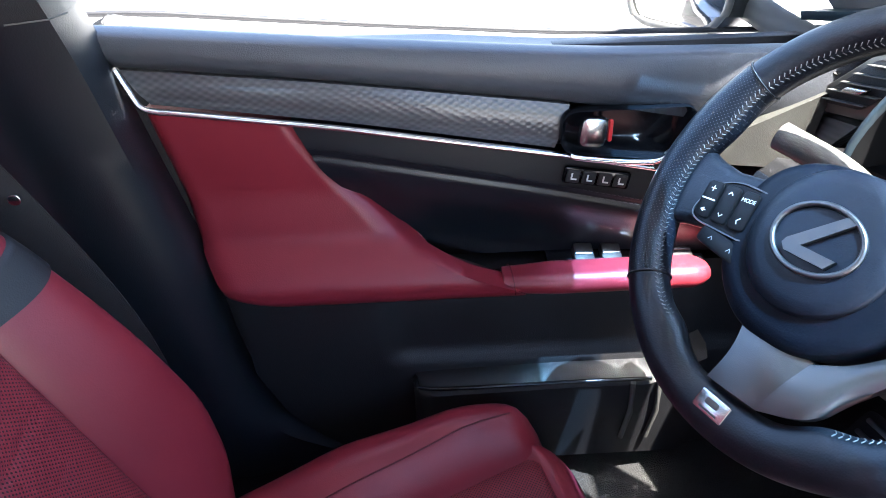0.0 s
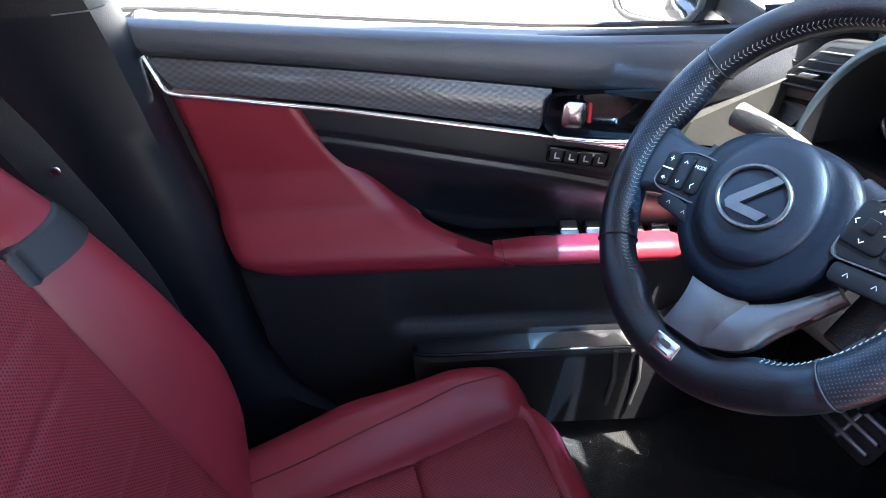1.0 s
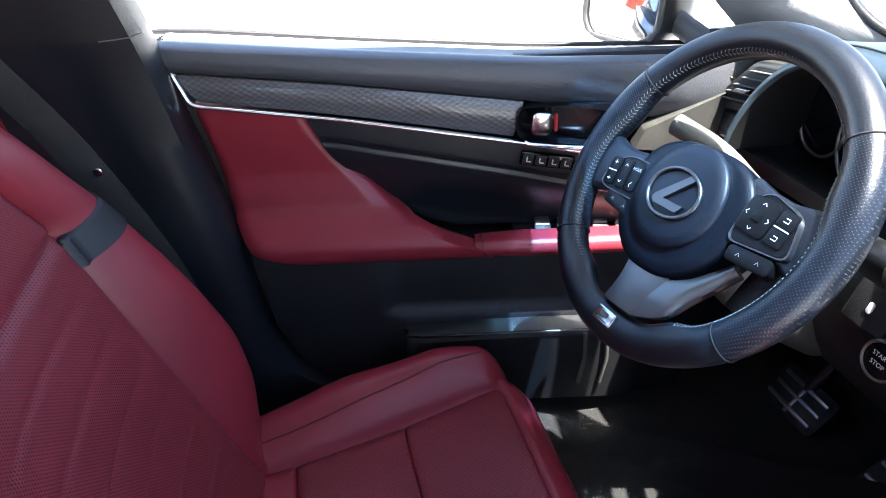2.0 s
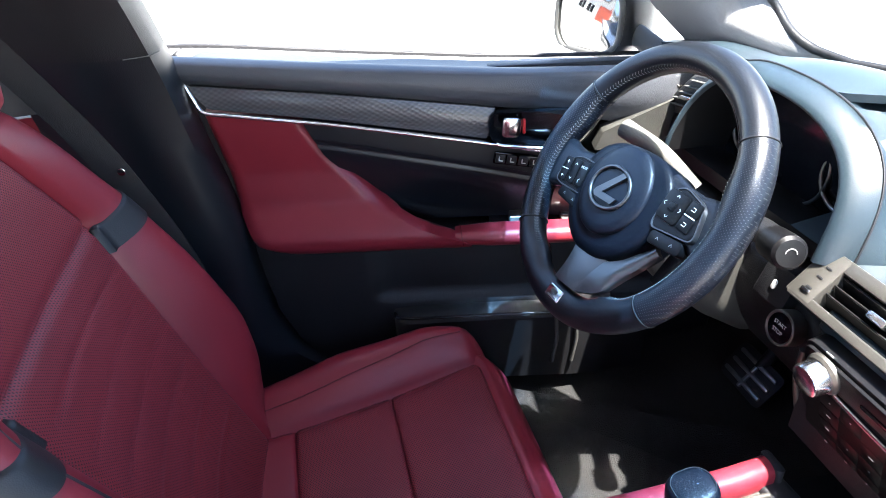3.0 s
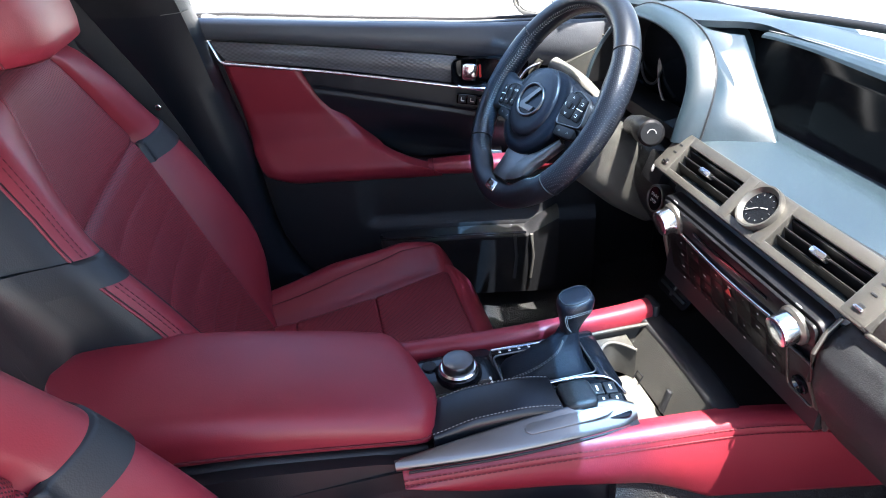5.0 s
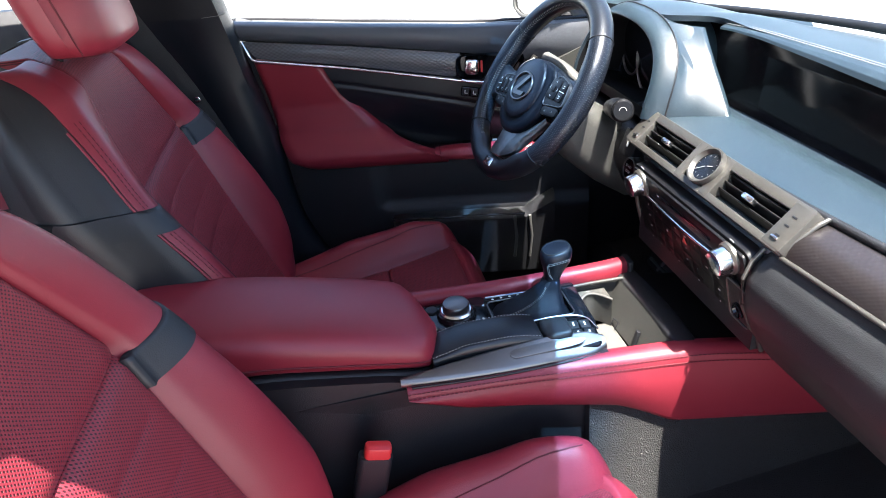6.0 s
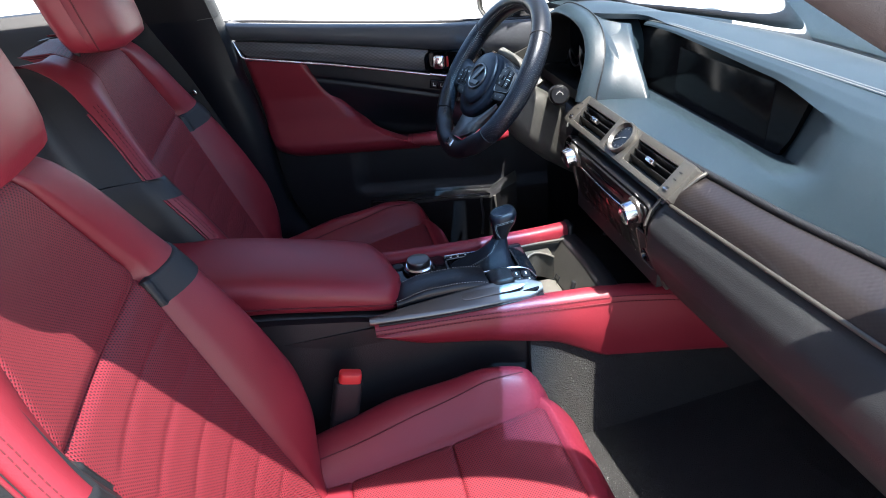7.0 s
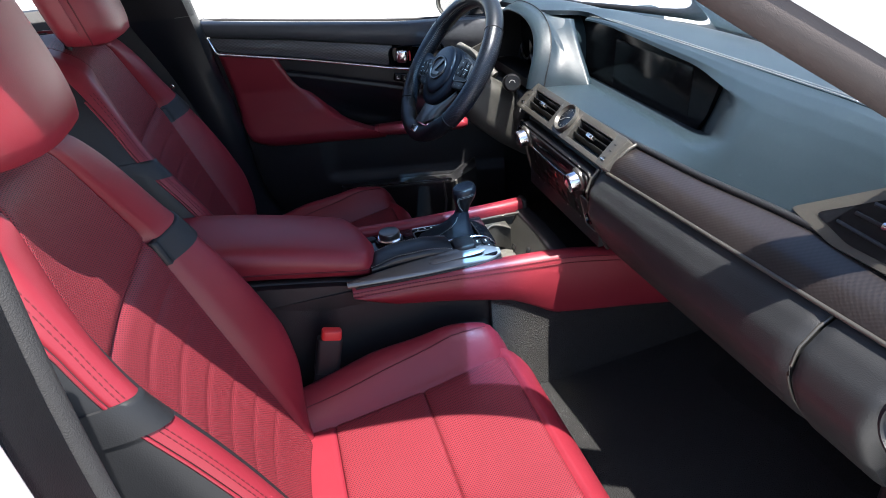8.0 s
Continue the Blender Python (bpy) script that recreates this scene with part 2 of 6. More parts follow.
def tube(name, path, radius, mat, parent=None, label="", n=10, flat=1.0, closed=False, up=(0, 0, 1)):
    """A rod along a path; flat squeezes it across."""
    path = [Vector(p) for p in path]
    loops = []
    for i, p in enumerate(path):
        a = path[i - 1] if (i or closed) else p
        b = path[(i + 1) % len(path)] if (i < len(path) - 1 or closed) else p
        t = (b - a).normalized()
        s = t.cross(Vector(up))
        if s.length < 1e-4:
            s = t.cross(Vector((1, 0, 0)))
        s.normalize()
        w = s.cross(t)
        rad = radius(i / (len(path) - 1)) if callable(radius) else radius
        loops.append([p + s * (rad * math.cos(2 * math.pi * k / n)) + w * (rad * flat * math.sin(2 * math.pi * k / n)) for k in range(n)])
    if closed:
        loops.append(loops[0])
    return loft(name, loops, mat, parent, label, 60, caps=not closed)


def curve_points(points, n):
    """n points along a smooth line through the given ones."""
    pts = [Vector(p) for p in points]
    pts = [pts[0] * 2 - pts[1]] + pts + [pts[-1] * 2 - pts[-2]]
    out, k = [], len(pts) - 3
    for i in range(n):
        t = i / (n - 1) * k
        j = min(int(t), k - 1)
        f = t - j
        a, b, c, d = pts[j:j + 4]
        out.append(0.5 * ((2 * b) + (c - a) * f + (2 * a - 5 * b + 4 * c - d) * f * f + (3 * b - a - 3 * c + d) * f ** 3))
    return out


def stitches(name, path, mat, parent, count, size=0.0007, fill=0.62):
    """A row of separate stitches along a line, as one thread."""
    pts = curve_points(path, count * 2 + 1)
    verts, faces = [], []
    for k in range(count):
        a, b = pts[2 * k], pts[2 * k + 1]
        b = a + (b - a) * 2 * fill
        t = (b - a).normalized()
        s = t.cross(Vector((0.3, 0.2, 1))).normalized()
        w = s.cross(t)
        o = len(verts)
        for p in (a, b):
            verts += [p + s * size, p + w * size, p - s * size, p - w * size]
        faces += [(o + i, o + (i + 1) % 4, o + 4 + (i + 1) % 4, o + 4 + i) for i in range(4)] + [(o, o + 1, o + 2, o + 3), (o + 4, o + 5, o + 6, o + 7)]
    return mesh_part(name, verts, faces, mat, parent, smooth=0)


def round_poly(pts, r, n=5):
    """A polygon with each corner rounded off."""
    out = []
    for i, p in enumerate(pts):
        p, a, b = Vector(p), Vector(pts[i - 1]), Vector(pts[(i + 1) % len(pts)])
        ra, rb = min(r, (a - p).length * 0.45), min(r, (b - p).length * 0.45)
        s, e = p + (a - p).normalized() * ra, p + (b - p).normalized() * rb
        for k in range(n):
            t = k / (n - 1)
            out.append(s * (1 - t) ** 2 + p * 2 * t * (1 - t) + e * t * t)
    return out


def turn(m, rx=0, ry=0, rz=0):
    return m @ pose(0, 0, 0, rx, ry, rz)


def at(x, y, z, rx=0, ry=0, rz=0):
    return pose(x, y, z, rx, ry, rz)


# ---- the setting ----
ground = sheet("ground", lambda u, v: ((u - 0.5) * 3000, (v - 0.5) * 3000, 0), 30, 30, CONCRETE)
tagged(ground, "pale sunlit concrete ground under the car", "ground", kind="structure")

yard = thing("garage_building", at(-12, 0, 0), "pale rendered building with an orange roller door behind the car", "building")
block("wall", (0.3, 16.0, 3.4), at(0, 7.0, 1.7), CONCRETE, yard, "pale rendered wall", r=0.02)
block("roof_edge", (0.6, 16.4, 0.25), at(0.05, 7.0, 3.52), GREY_PLASTIC, yard, r=0.02)
door_leaf = block("roller_door", (0.08, 2.6, 2.6), at(0.17, 3.4, 1.3), ORANGE_PAINT, yard, "orange-red painted roller door", r=0.02)
for k in range(9):
    block("door_slat_joint", (0.02, 2.56, 0.02), at(0.215, 3.4, 0.28 * (k + 1)), GREY_PLASTIC, door_leaf, r=0.005)
for y in (6.4, 8.6):
    w = block("window", (0.10, 1.6, 1.3), at(0.16, y, 1.5), SCREEN_BLACK, yard, "dark window pane", r=0.02)
    for dy in (-0.8, 0.0, 0.8):
        block("window_bar", (0.06, 0.07, 1.36), at(0.21, y + dy, 1.5), WHITE_PAINT, w, r=0.01)

# ---- the car's shell ----
car = thing("car_shell", label="white car body with black and grey cabin lining", category="car")
FLOOR = 0.27


def floor_pt(u, v):
    x, y = -0.75 + 1.75 * u, -0.72 + 1.5 * v
    hump = 0.16 * math.exp(-((y - 0.02) / 0.09) ** 4)
    toe = 0.30 * max(0.0, x - 0.80) ** 1.0 * 2.2
    return (x, y, FLOOR + hump + toe)


sheet("carpet", floor_pt, 36, 48, FLOOR_CARPET, car, "black cut-pile carpet", back=(0, 0, -0.03))


def mat_pt(u, v):
    return (0.42 + 0.42 * u, 0.17 + 0.42 * v, FLOOR + 0.010 + 0.66 * max(0.0, 0.42 + 0.42 * u - 0.80))


driver_mat = thing("floor_mat", label="black carpet floor mat in the driver's footwell", category="mat")
sheet("mat_body", mat_pt, 20, 12, BLACK_MAT, driver_mat, back=(0, 0, -0.008))
side_mat = thing("floor_mat", label="black carpet floor mat in the passenger's footwell", category="mat")
sheet("mat_body", lambda u, v: (0.36 + 0.60 * u, -0.66 + 0.50 * v, FLOOR + 0.012 + 0.66 * max(0.0, 0.36 + 0.60 * u - 0.80)), 24, 16, BLACK_MAT, side_mat, back=(0, 0, -0.008))


def rail_y(x):
    """The passenger roof rail's inner edge, unseen, shaped to place the seat's shade."""
    return soft_table([(-0.9, 0.52), (-0.24, 0.51), (-0.17, 0.455), (-0.1, 0.455), (0.20, 0.460), (0.38, 0.48)], x, 0.04)


def roof_pt(u, v):
    s = v * 2 - 1
    # Unseen front edge, bowed to set where sun reaches seat, console and door.
    front = 0.48 + 0.02 * s - 0.03 * s * s + 0.09 * max(0.0, s) ** 5
    x = -1.1 + (front + 1.1) * u
    return (x, s * (rail_y(x) if s < 0 else 0.60) - 0.002 * s, 1.345 - 0.035 * s * s - 0.05 * max(0.0, x - 0.1) - 0.05 * max(0.0, -0.3 - x))


sheet("roof", roof_pt, 30, 20, HEADLINER, car, "pale cloth headliner", back=(0, 0, 0.05))
for side in (1, -1):
    if side > 0:
        path = [(-1.15, 0.56, 1.25), (-0.6, 0.585, 1.305), (-0.25, 0.60, 1.325), (-0.1, 0.602, 1.325), (0.10, 0.605, 1.312), (0.34, 0.605, 1.300), (0.48, 0.620, 1.215), (0.62, 0.652, 1.11), (0.77, 0.695, 1.0), (0.95, 0.72, 0.87)]
    else:
        # Rail behind the windscreen pillar is drawn inboard to cast the seat's shade.
        path = [(-1.15, -0.51, 1.25), (-0.6, -0.52, 1.305), (-0.25, -0.512, 1.325), (-0.16, -0.464, 1.325), (-0.1, -0.462, 1.325), (0.10, -0.462, 1.312), (0.20, -0.468, 1.305), (0.30, -0.478, 1.285), (0.38, -0.488, 1.25), (0.46, -0.515, 1.195), (0.54, -0.56, 1.135), (0.68, -0.62, 1.04), (0.85, -0.66, 0.92)]
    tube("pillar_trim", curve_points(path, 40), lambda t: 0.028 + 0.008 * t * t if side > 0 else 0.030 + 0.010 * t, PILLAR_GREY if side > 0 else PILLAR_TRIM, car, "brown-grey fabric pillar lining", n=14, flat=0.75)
    outer = [(x, y + side * (0.058 if side > 0 else 0.016), z + (0.028 if side > 0 else 0.034)) for x, y, z in path]
    tube("roof_rail", curve_points(outer, 40), 0.046 if side > 0 else 0.030, WHITE_PAINT, car, "white painted roof rail", n=12)
pillar_left = curve_points([(0.80, 0.705, 0.895), (0.733, 0.69, 0.954), (0.659, 0.68, 1.021), (0.55, 0.65, 1.13), (0.45, 0.625, 1.225)], 24)
pillar_right = curve_points([(0.835, 0.47, 0.958), (0.806, 0.535, 0.983), (0.79, 0.587, 1.022), (0.68, 0.575, 1.13), (0.60, 0.545, 1.22)], 24)


def gusset_pt(u, v):
    """Pillar lining that spreads to the dashboard; its unseen top shades the door pad."""
    k = min(int(v * 23), 22)
    f = v * 23 - k
    p, q = pillar_left[k].lerp(pillar_left[k + 1], f), pillar_right[k].lerp(pillar_right[k + 1], f)
    return p.lerp(q, u) + Vector((-0.022, -0.012, 0.012)) * math.sin(math.pi * u)


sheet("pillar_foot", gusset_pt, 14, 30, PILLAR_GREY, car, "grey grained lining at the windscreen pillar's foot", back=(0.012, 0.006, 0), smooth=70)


# windscreen
def base_line(y):
    return max(0.80, 0.955 - (0.60 if y > 0 else 0.30) * y * y)


def screen_pt(u, v):
    s = v * 2 - 1
    top = Vector((0.48 + 0.02 * s - 0.03 * s * s + 0.09 * max(0.0, s) ** 5, s * 0.60, 1.335 - 0.05 * s * s))
    base = Vector((base_line(s * 0.70), s * 0.70, 0.955))
    p = top.lerp(base, u)
    p.z += 0.03 * math.sin(math.pi * u)
    return p


glass = sheet("windscreen", screen_pt, 14, 20, SKIN_GLASS, car, "clear windscreen glass")
glass.visible_shadow = False
# blue shade band along the top of the glass, fading downwards
SHADE_TINT = bpy.data.materials.new("blue_shade_band")
SHADE_TINT.use_nodes = True
nodes, links = SHADE_TINT.node_tree.nodes, SHADE_TINT.node_tree.links
nodes.remove(nodes["Principled BSDF"])
clear, fade, ramp = nodes.new("ShaderNodeBsdfTransparent"), nodes.new("ShaderNodeAttribute"), nodes.new("ShaderNodeValToRGB")
fade.attribute_name = "fade"
ramp.color_ramp.elements[0].position, ramp.color_ramp.elements[0].color = 0.0, (0.13, 0.31, 0.56, 1)
ramp.color_ramp.elements[1].position, ramp.color_ramp.elements[1].color = 1.0, (1, 1, 1, 1)
ramp.color_ramp.elements.new(0.50).color = (0.26, 0.43, 0.68, 1)
links.new(fade.outputs["Fac"], ramp.inputs["Fac"])
links.new(ramp.outputs["Color"], clear.inputs["Color"])
links.new(clear.outputs["BSDF"], nodes["Material Output"].inputs["Surface"])
band = sheet("shade_band", lambda u, v: Vector(screen_pt(-0.06 + 0.33 * u, 0.07 + 0.93 * v)) - Vector((0.003, 0, 0.004)), 16, 20, SHADE_TINT, car, "blue-tinted shade band at the windscreen's top")
drops = band.data.attributes.new("fade", "FLOAT", "POINT")
for vert, drop in zip(band.data.vertices, drops.data):
    side_s = vert.co.y / 0.60
    rim_x = 0.48 + 0.02 * side_s - 0.03 * side_s * side_s + 0.09 * max(0.0, side_s) ** 5
    drop.value = min(1.0, max(0.0, (vert.co.x - rim_x) / 0.115))
tube("windscreen_seal", [pillar_right[20 - k] for k in range(18)] + [(base_line(y), y, 0.966) for y in [0.45 - 0.03 * k for k in range(38)]], 0.0055, BLACK_PLASTIC, car, "black windscreen edge", n=8)
tube("wiper", [(0.985, 0.10, 0.985), (1.0, -0.18, 0.985), (0.93, -0.46, 0.98)], 0.008, BLACK_PLASTIC, car, "black wiper arm", n=8)
# firewall and bonnet
sheet("bonnet", lambda u, v: (base_line(-0.85 + 1.7 * v) + 0.030 + (1.95 - base_line(-0.85 + 1.7 * v)) * u, -0.85 + 1.7 * v, 0.915 - 0.18 * u * u - 0.03 * (v * 2 - 1) ** 4), 16, 30, WHITE_PAINT, car, "white painted bonnet", back=(0, 0, -0.03))
sheet("cowl", lambda u, v: (base_line(-0.75 + 1.5 * v) + 0.006 + 0.035 * u, -0.75 + 1.5 * v, 0.952 - 0.10 * u), 4, 40, BLACK_PLASTIC, car, "black cowl below the windscreen", back=(0, 0, -0.01))
block("firewall", (0.04, 1.5, 0.65), at(1.10, 0.02, 0.51), BLACK_PLASTIC, car, r=0.01)
# rear bulkhead and far side panels
block("rear_bulkhead", (0.05, 1.5, 0.75), at(-1.15, 0, 0.62), BLACK_PLASTIC, car, r=0.01)
block("rear_shelf", (0.5, 1.3, 0.03), at(-1.25, 0, 1.0), BLACK_PLASTIC, car, r=0.02)
block("door_sill", (1.75, 0.16, 0.16), at(0.0, -0.80, 0.25), BLACK_PLASTIC, car, "black sill cover", r=0.03, bevel=0.02)
block("driver_sill", (1.75, 0.12, 0.16), at(0.1, 0.83, 0.26), BLACK_PLASTIC, car, r=0.03, bevel=0.02)
block("hinge_pillar", (0.50, 0.14, 0.62), at(0.90, -0.78, 0.60), BLACK_PLASTIC, car, "black hinge pillar", r=0.03, bevel=0.02)
block("cowl_side", (0.34, 0.05, 0.6), at(0.93, -0.73, 0.55), BLACK_PLASTIC, car, r=0.02)
block("cowl_side", (0.34, 0.05, 0.6), at(0.93, 0.72, 0.55), BLACK_PLASTIC, car, r=0.02)


def pillar(side, shift):
    """The pillar between the doors, with its foot spreading to the sill."""
    rows = [(1.34, -0.33, -0.135, 0.555), (1.15, -0.30, -0.088, 0.650), (1.0, -0.285, -0.062, 0.712), (0.86, -0.27, -0.042, 0.736), (0.70, -0.26, -0.014, 0.743),
            (0.55, -0.26, -0.002, 0.748), (0.47, -0.26, 0.015, 0.748), (0.40, -0.27, 0.055, 0.75), (0.33, -0.30, 0.14, 0.755)]
    pts_a = curve_points([(a, y, z) for z, a, b, y in rows], 34)
    pts_b = curve_points([(b, y, z) for z, a, b, y in rows], 34)
    loops = []
    for a, b in zip(pts_a, pts_b):
        w = b.x - a.x
        loop = [(0, 0.06), (0.1, 0.05), (0.3, 0.034), (0.50, 0.014), (0.62, 0.003), (0.80, 0), (0.95, 0.008), (1, 0.03), (1, 0.085), (0, 0.085)]
        loops.append([Vector((a.x + w * p + shift, side * (a.y + q), a.z)) for p, q in loop])
    k = 8
    if side > 0:
        tube("pillar_joint", [p + Vector((0, -side * 0.0008, 0)) for p in loops[k][5:8]], 0.0008, GREY_PLASTIC, car, n=6)
    loft("pillar_lower", loops[k:], BLACK_LEATHER if side > 0 else BLACK_PLASTIC, car, "black moulded pillar trim", 50)
    if side < 0:
        tube("door_seal", [Vector((b.x + shift - 0.006, side * (b.y + 0.014), b.z)) for b in pts_b[4:26]], 0.010, BELT, car, "black fuzzy door seal", n=10)
    loft("pillar_upper", loops[:k + 1], BLACK_PLASTIC, car, "dark upper pillar trim", 50)


block("pillar_skin", (0.30, 0.014, 1.0), at(-0.167, -0.85, 0.78, 0, -3), WHITE_PAINT, car, "white painted outer skin of the pillar", r=0.006)
pillar(1, 0.0)
pillar(-1, 0.002)


def belt(side, shift):
    b = thing("seat_belt", label="black webbing seat belt hanging beside the pillar", category="seat belt", group="seat belts")
    path = curve_points([(-0.30 + shift, side * 0.575, 1.22), (-0.235 + shift, side * 0.70, 1.0), (-0.175 + shift, side * 0.722, 0.86), (-0.11 + shift, side * 0.725, 0.66), (-0.09 + shift, side * 0.722, 0.45)], 26)
    loops = []
    for i, p in enumerate(path):
        loops.append([p + Vector((dx, side * dy, 0)) for dx, dy in ((-0.026, 0), (0.026, -0.004), (0.026, -0.0055), (-0.026, -0.0015))])
    loft("webbing", loops, BELT, b)
    q = path[13]
    block("button", (0.012, 0.012, 0.006), at(q.x + 0.012, q.y - side * 0.008, q.z, 90), CHROME, b, "small bright stop button", r=0.005)
    disc("guide", [(0.02, 0), (0.02, 0.012), (0.01, 0.016)], at(path[0].x, path[0].y, path[0].z, 90 * side), BLACK_PLASTIC, b)


belt(1, 0.0)
belt(-1, -0.02)

# ---- driver's door ----
DOOR = at(0, 0.783, 0, 0, 0, -13.0)
door = thing("driver_door", DOOR, "closed front door with red leather armrest and woven silver trim", "car door")
SILL = [(-0.08, 0.989), (-0.05, 0.986), (0.18, 0.965), (0.457, 0.943), (0.648, 0.938), (0.85, 0.934)]
PADLOW = [(-0.08, 0.941), (-0.044, 0.937), (0.172, 0.913), (0.425, 0.879), (0.589, 0.849), (0.80, 0.81)]
STRIP = [(-0.08, 0.902), (-0.035, 0.895), (0.167, 0.866), (0.421, 0.821), (0.60, 0.785), (0.8, 0.74)]


def pad_pt(u, v):
    a = -0.075 + 0.875 * u
    top, low = soft_table(SILL, a, 0.06), soft_table(PADLOW, a, 0.06)
    if v < 0.4:
        f = v / 0.4
        ang = f * math.pi / 2
        return (a, 0.065 - 0.065 * f ** 0.8 + 0.006 * (1 - f), top - 0.026 + 0.014 * f + 0.009 * math.sin(math.pi * f))
    f = (v - 0.4) / 0.6
    return (a, -0.006 * math.sin(math.pi * min(1, f * 1.1)) + 0.012 * f ** 5, top - 0.012 + (low - top + 0.012) * f)


sheet("upper_pad", pad_pt, 50, 24, PAD, door, "soft charcoal upper door pad", back=(0, 0.05, 0))
tube("window_seal", [(-0.08 + 0.9 * k / 20, 0.076, soft_table(SILL, -0.08 + 0.9 * k / 20, 0.06) - 0.030) for k in range(21)], 0.006, BLACK_PLASTIC, door, "black window seal")
sheet("outer_belt", lambda u, v: (-0.15 + 1.0 * u, 0.084 + 0.080 * v, soft_table(SILL, -0.15 + 1.0 * u, 0.06) - 0.026 - 0.008 * v), 20, 6, WHITE_PAINT, door, "white outer window ledge", back=(0, 0, -0.02))
tube("outer_seal", [(-0.15 + 0.05 * k, 0.168, soft_table(SILL, -0.15 + 0.05 * k, 0.06) - 0.030) for k in range(21)], 0.004, BLACK_PLASTIC, door, "thin black outer seal", n=8)


def carbon_pt(u, v):
    b0 = -0.050 + 0.022 * v
    a = b0 + (0.427 - 0.014 * v - b0) * u
    top, low = soft_table(PADLOW, a, 0.06) - 0.001, soft_table(STRIP, a, 0.06) + 0.004
    return (a, 0.006 - 0.005 * math.sin(math.pi * v), top + (low - top) * v)


sheet("weave_trim", carbon_pt, 40, 10, CARBON, door, "silver-grey woven trim panel", back=(0, 0.02, 0))
line = [(-0.052, 0.0, 0.938), (-0.045, -0.002, 0.92), (-0.036, -0.003, 0.899), (-0.020, -0.003, 0.8925)] + [(a, -0.003, soft_table(STRIP, a, 0.06)) for a in (0.0, 0.08, 0.167, 0.25, 0.33, 0.421, 0.48, 0.54, 0.575)]
tube("chrome_strip", curve_points(line, 70), 0.0042, CHROME, door, "bright satin chrome strip", flat=0.8)


block("inner_shell", (1.16, 0.02, 0.64), at(0.30, 0.098, 0.600), BLACK_PLASTIC, door, "black door shell", r=0.01)
# black quilted middle: upright above the seam, hollowed behind the armrest
RIGHT_EDGE = [(0.60, 0.42), (0.655, 0.37), (0.675, 0.308), (0.698, 0.260), (0.718, 0.229), (0.805, 0.159), (0.870, 0.127), (0.90, 0.115)]
SEAM = [(-0.1, 0.872), (0.154, 0.826), (0.413, 0.771), (0.62, 0.72)]


def mid_pt(u, v):
    """Upright above the seam, then hollowing gently behind the armrest."""
    z0 = 0.862 - 0.20 * v
    edge = soft_table(RIGHT_EDGE, max(z0, 0.66), 0.012) - 0.014
    a = edge + (0.72 - edge) * u
    top = soft_table(STRIP, a, 0.06) - 0.002
    z = top + (0.660 - top) * v
    seam = soft_table(SEAM, a, 0.05)
    f = min(1.0, max(0.0, (seam - z) / 0.11))
    return (a, 0.004 + 0.042 * f * f * (3 - 2 * f) - 0.0025 * math.exp(-((z - seam - 0.002) / 0.004) ** 2) * -1, z)


sheet("middle_panel", mid_pt, 44, 60, BLACK_LEATHER, door, "black stitched leather middle panel", back=(0, 0.03, 0))
for off in (0.0, 0.007):
    stitches("seam_thread", [(a, 0.001, soft_table(SEAM, a, 0.05) + 0.004 + off) for a in (0.135, 0.2, 0.3, 0.4, 0.5, 0.6)], BLACK_LEATHER, door, 70, 0.0006)


def red_pt(u, v):
    """The red pad, hollow in its middle and swelling into the armrest."""
    z = 0.893 - 0.262 * v
    left = lerp_table([(0.62, 0.060), (0.635, 0.040), (0.653, 0.012), (0.708, -0.014), (0.90, -0.040)], z)
    right = soft_table(RIGHT_EDGE, max(z, 0.640), 0.012)
    a = left + (right - left) * u
    top = soft_table(STRIP, a, 0.06) - 0.004
    if v < 0.5:
        z = z + (top - 0.893) * (1 - v / 0.5) ** 1
    y = soft_table([(0.60, 0.02), (0.631, -0.012), (0.645, -0.030), (0.668, -0.036), (0.690, -0.022), (0.72, 0.004), (0.78, 0.014), (0.86, 0.004), (0.90, 0.0)], z, 0.012)
    rim = min(1.0, (1 - u) * 9)
    y += 0.010 * (1 - rim) ** 2 if z > 0.70 else 0.0
    y += 0.012 * max(0.0, 1 - u * 9) ** 2
    return (a, y, z)


sheet("red_pad", red_pt, 40, 60, RED_LEATHER, door, "wine red leather pad flowing into the armrest", back=(0, 0.035, 0), smooth=60)
bar = []
for k in range(26):
    a = 0.355 + 0.262 * k / 25
    fat = 0.78 + 0.22 * min(1.0, k / 6) if k < 23 else (1.0, 0.85, 0.55)[k - 23]
    bar.append([Vector((a, -0.006 + p * fat, 0.6525 + q * fat)) for p, q in round_rect(0.050, 0.031, 0.0145, 6)])
loft("armrest_bar", bar, RED_LEATHER, door, "red leather pull bar", 60)
tube("armrest_seam", [Vector((0.362 + 0.012 * s, -0.006 + 0.0255 * math.cos(2 * math.pi * k / 24), 0.6525 + 0.016 * math.sin(2 * math.pi * k / 24))) for k in range(25) for s in (k / 24,)], 0.0007, RED_THREAD, door, n=6)

# window switches behind the bar
sw = at(0.520, 0.030, 0.652, 8, 0, 0)
sp = block("switch_panel", (0.205, 0.066, 0.012), sw, GLOSS_BLACK, door, "gloss black window switch panel", r=0.008)
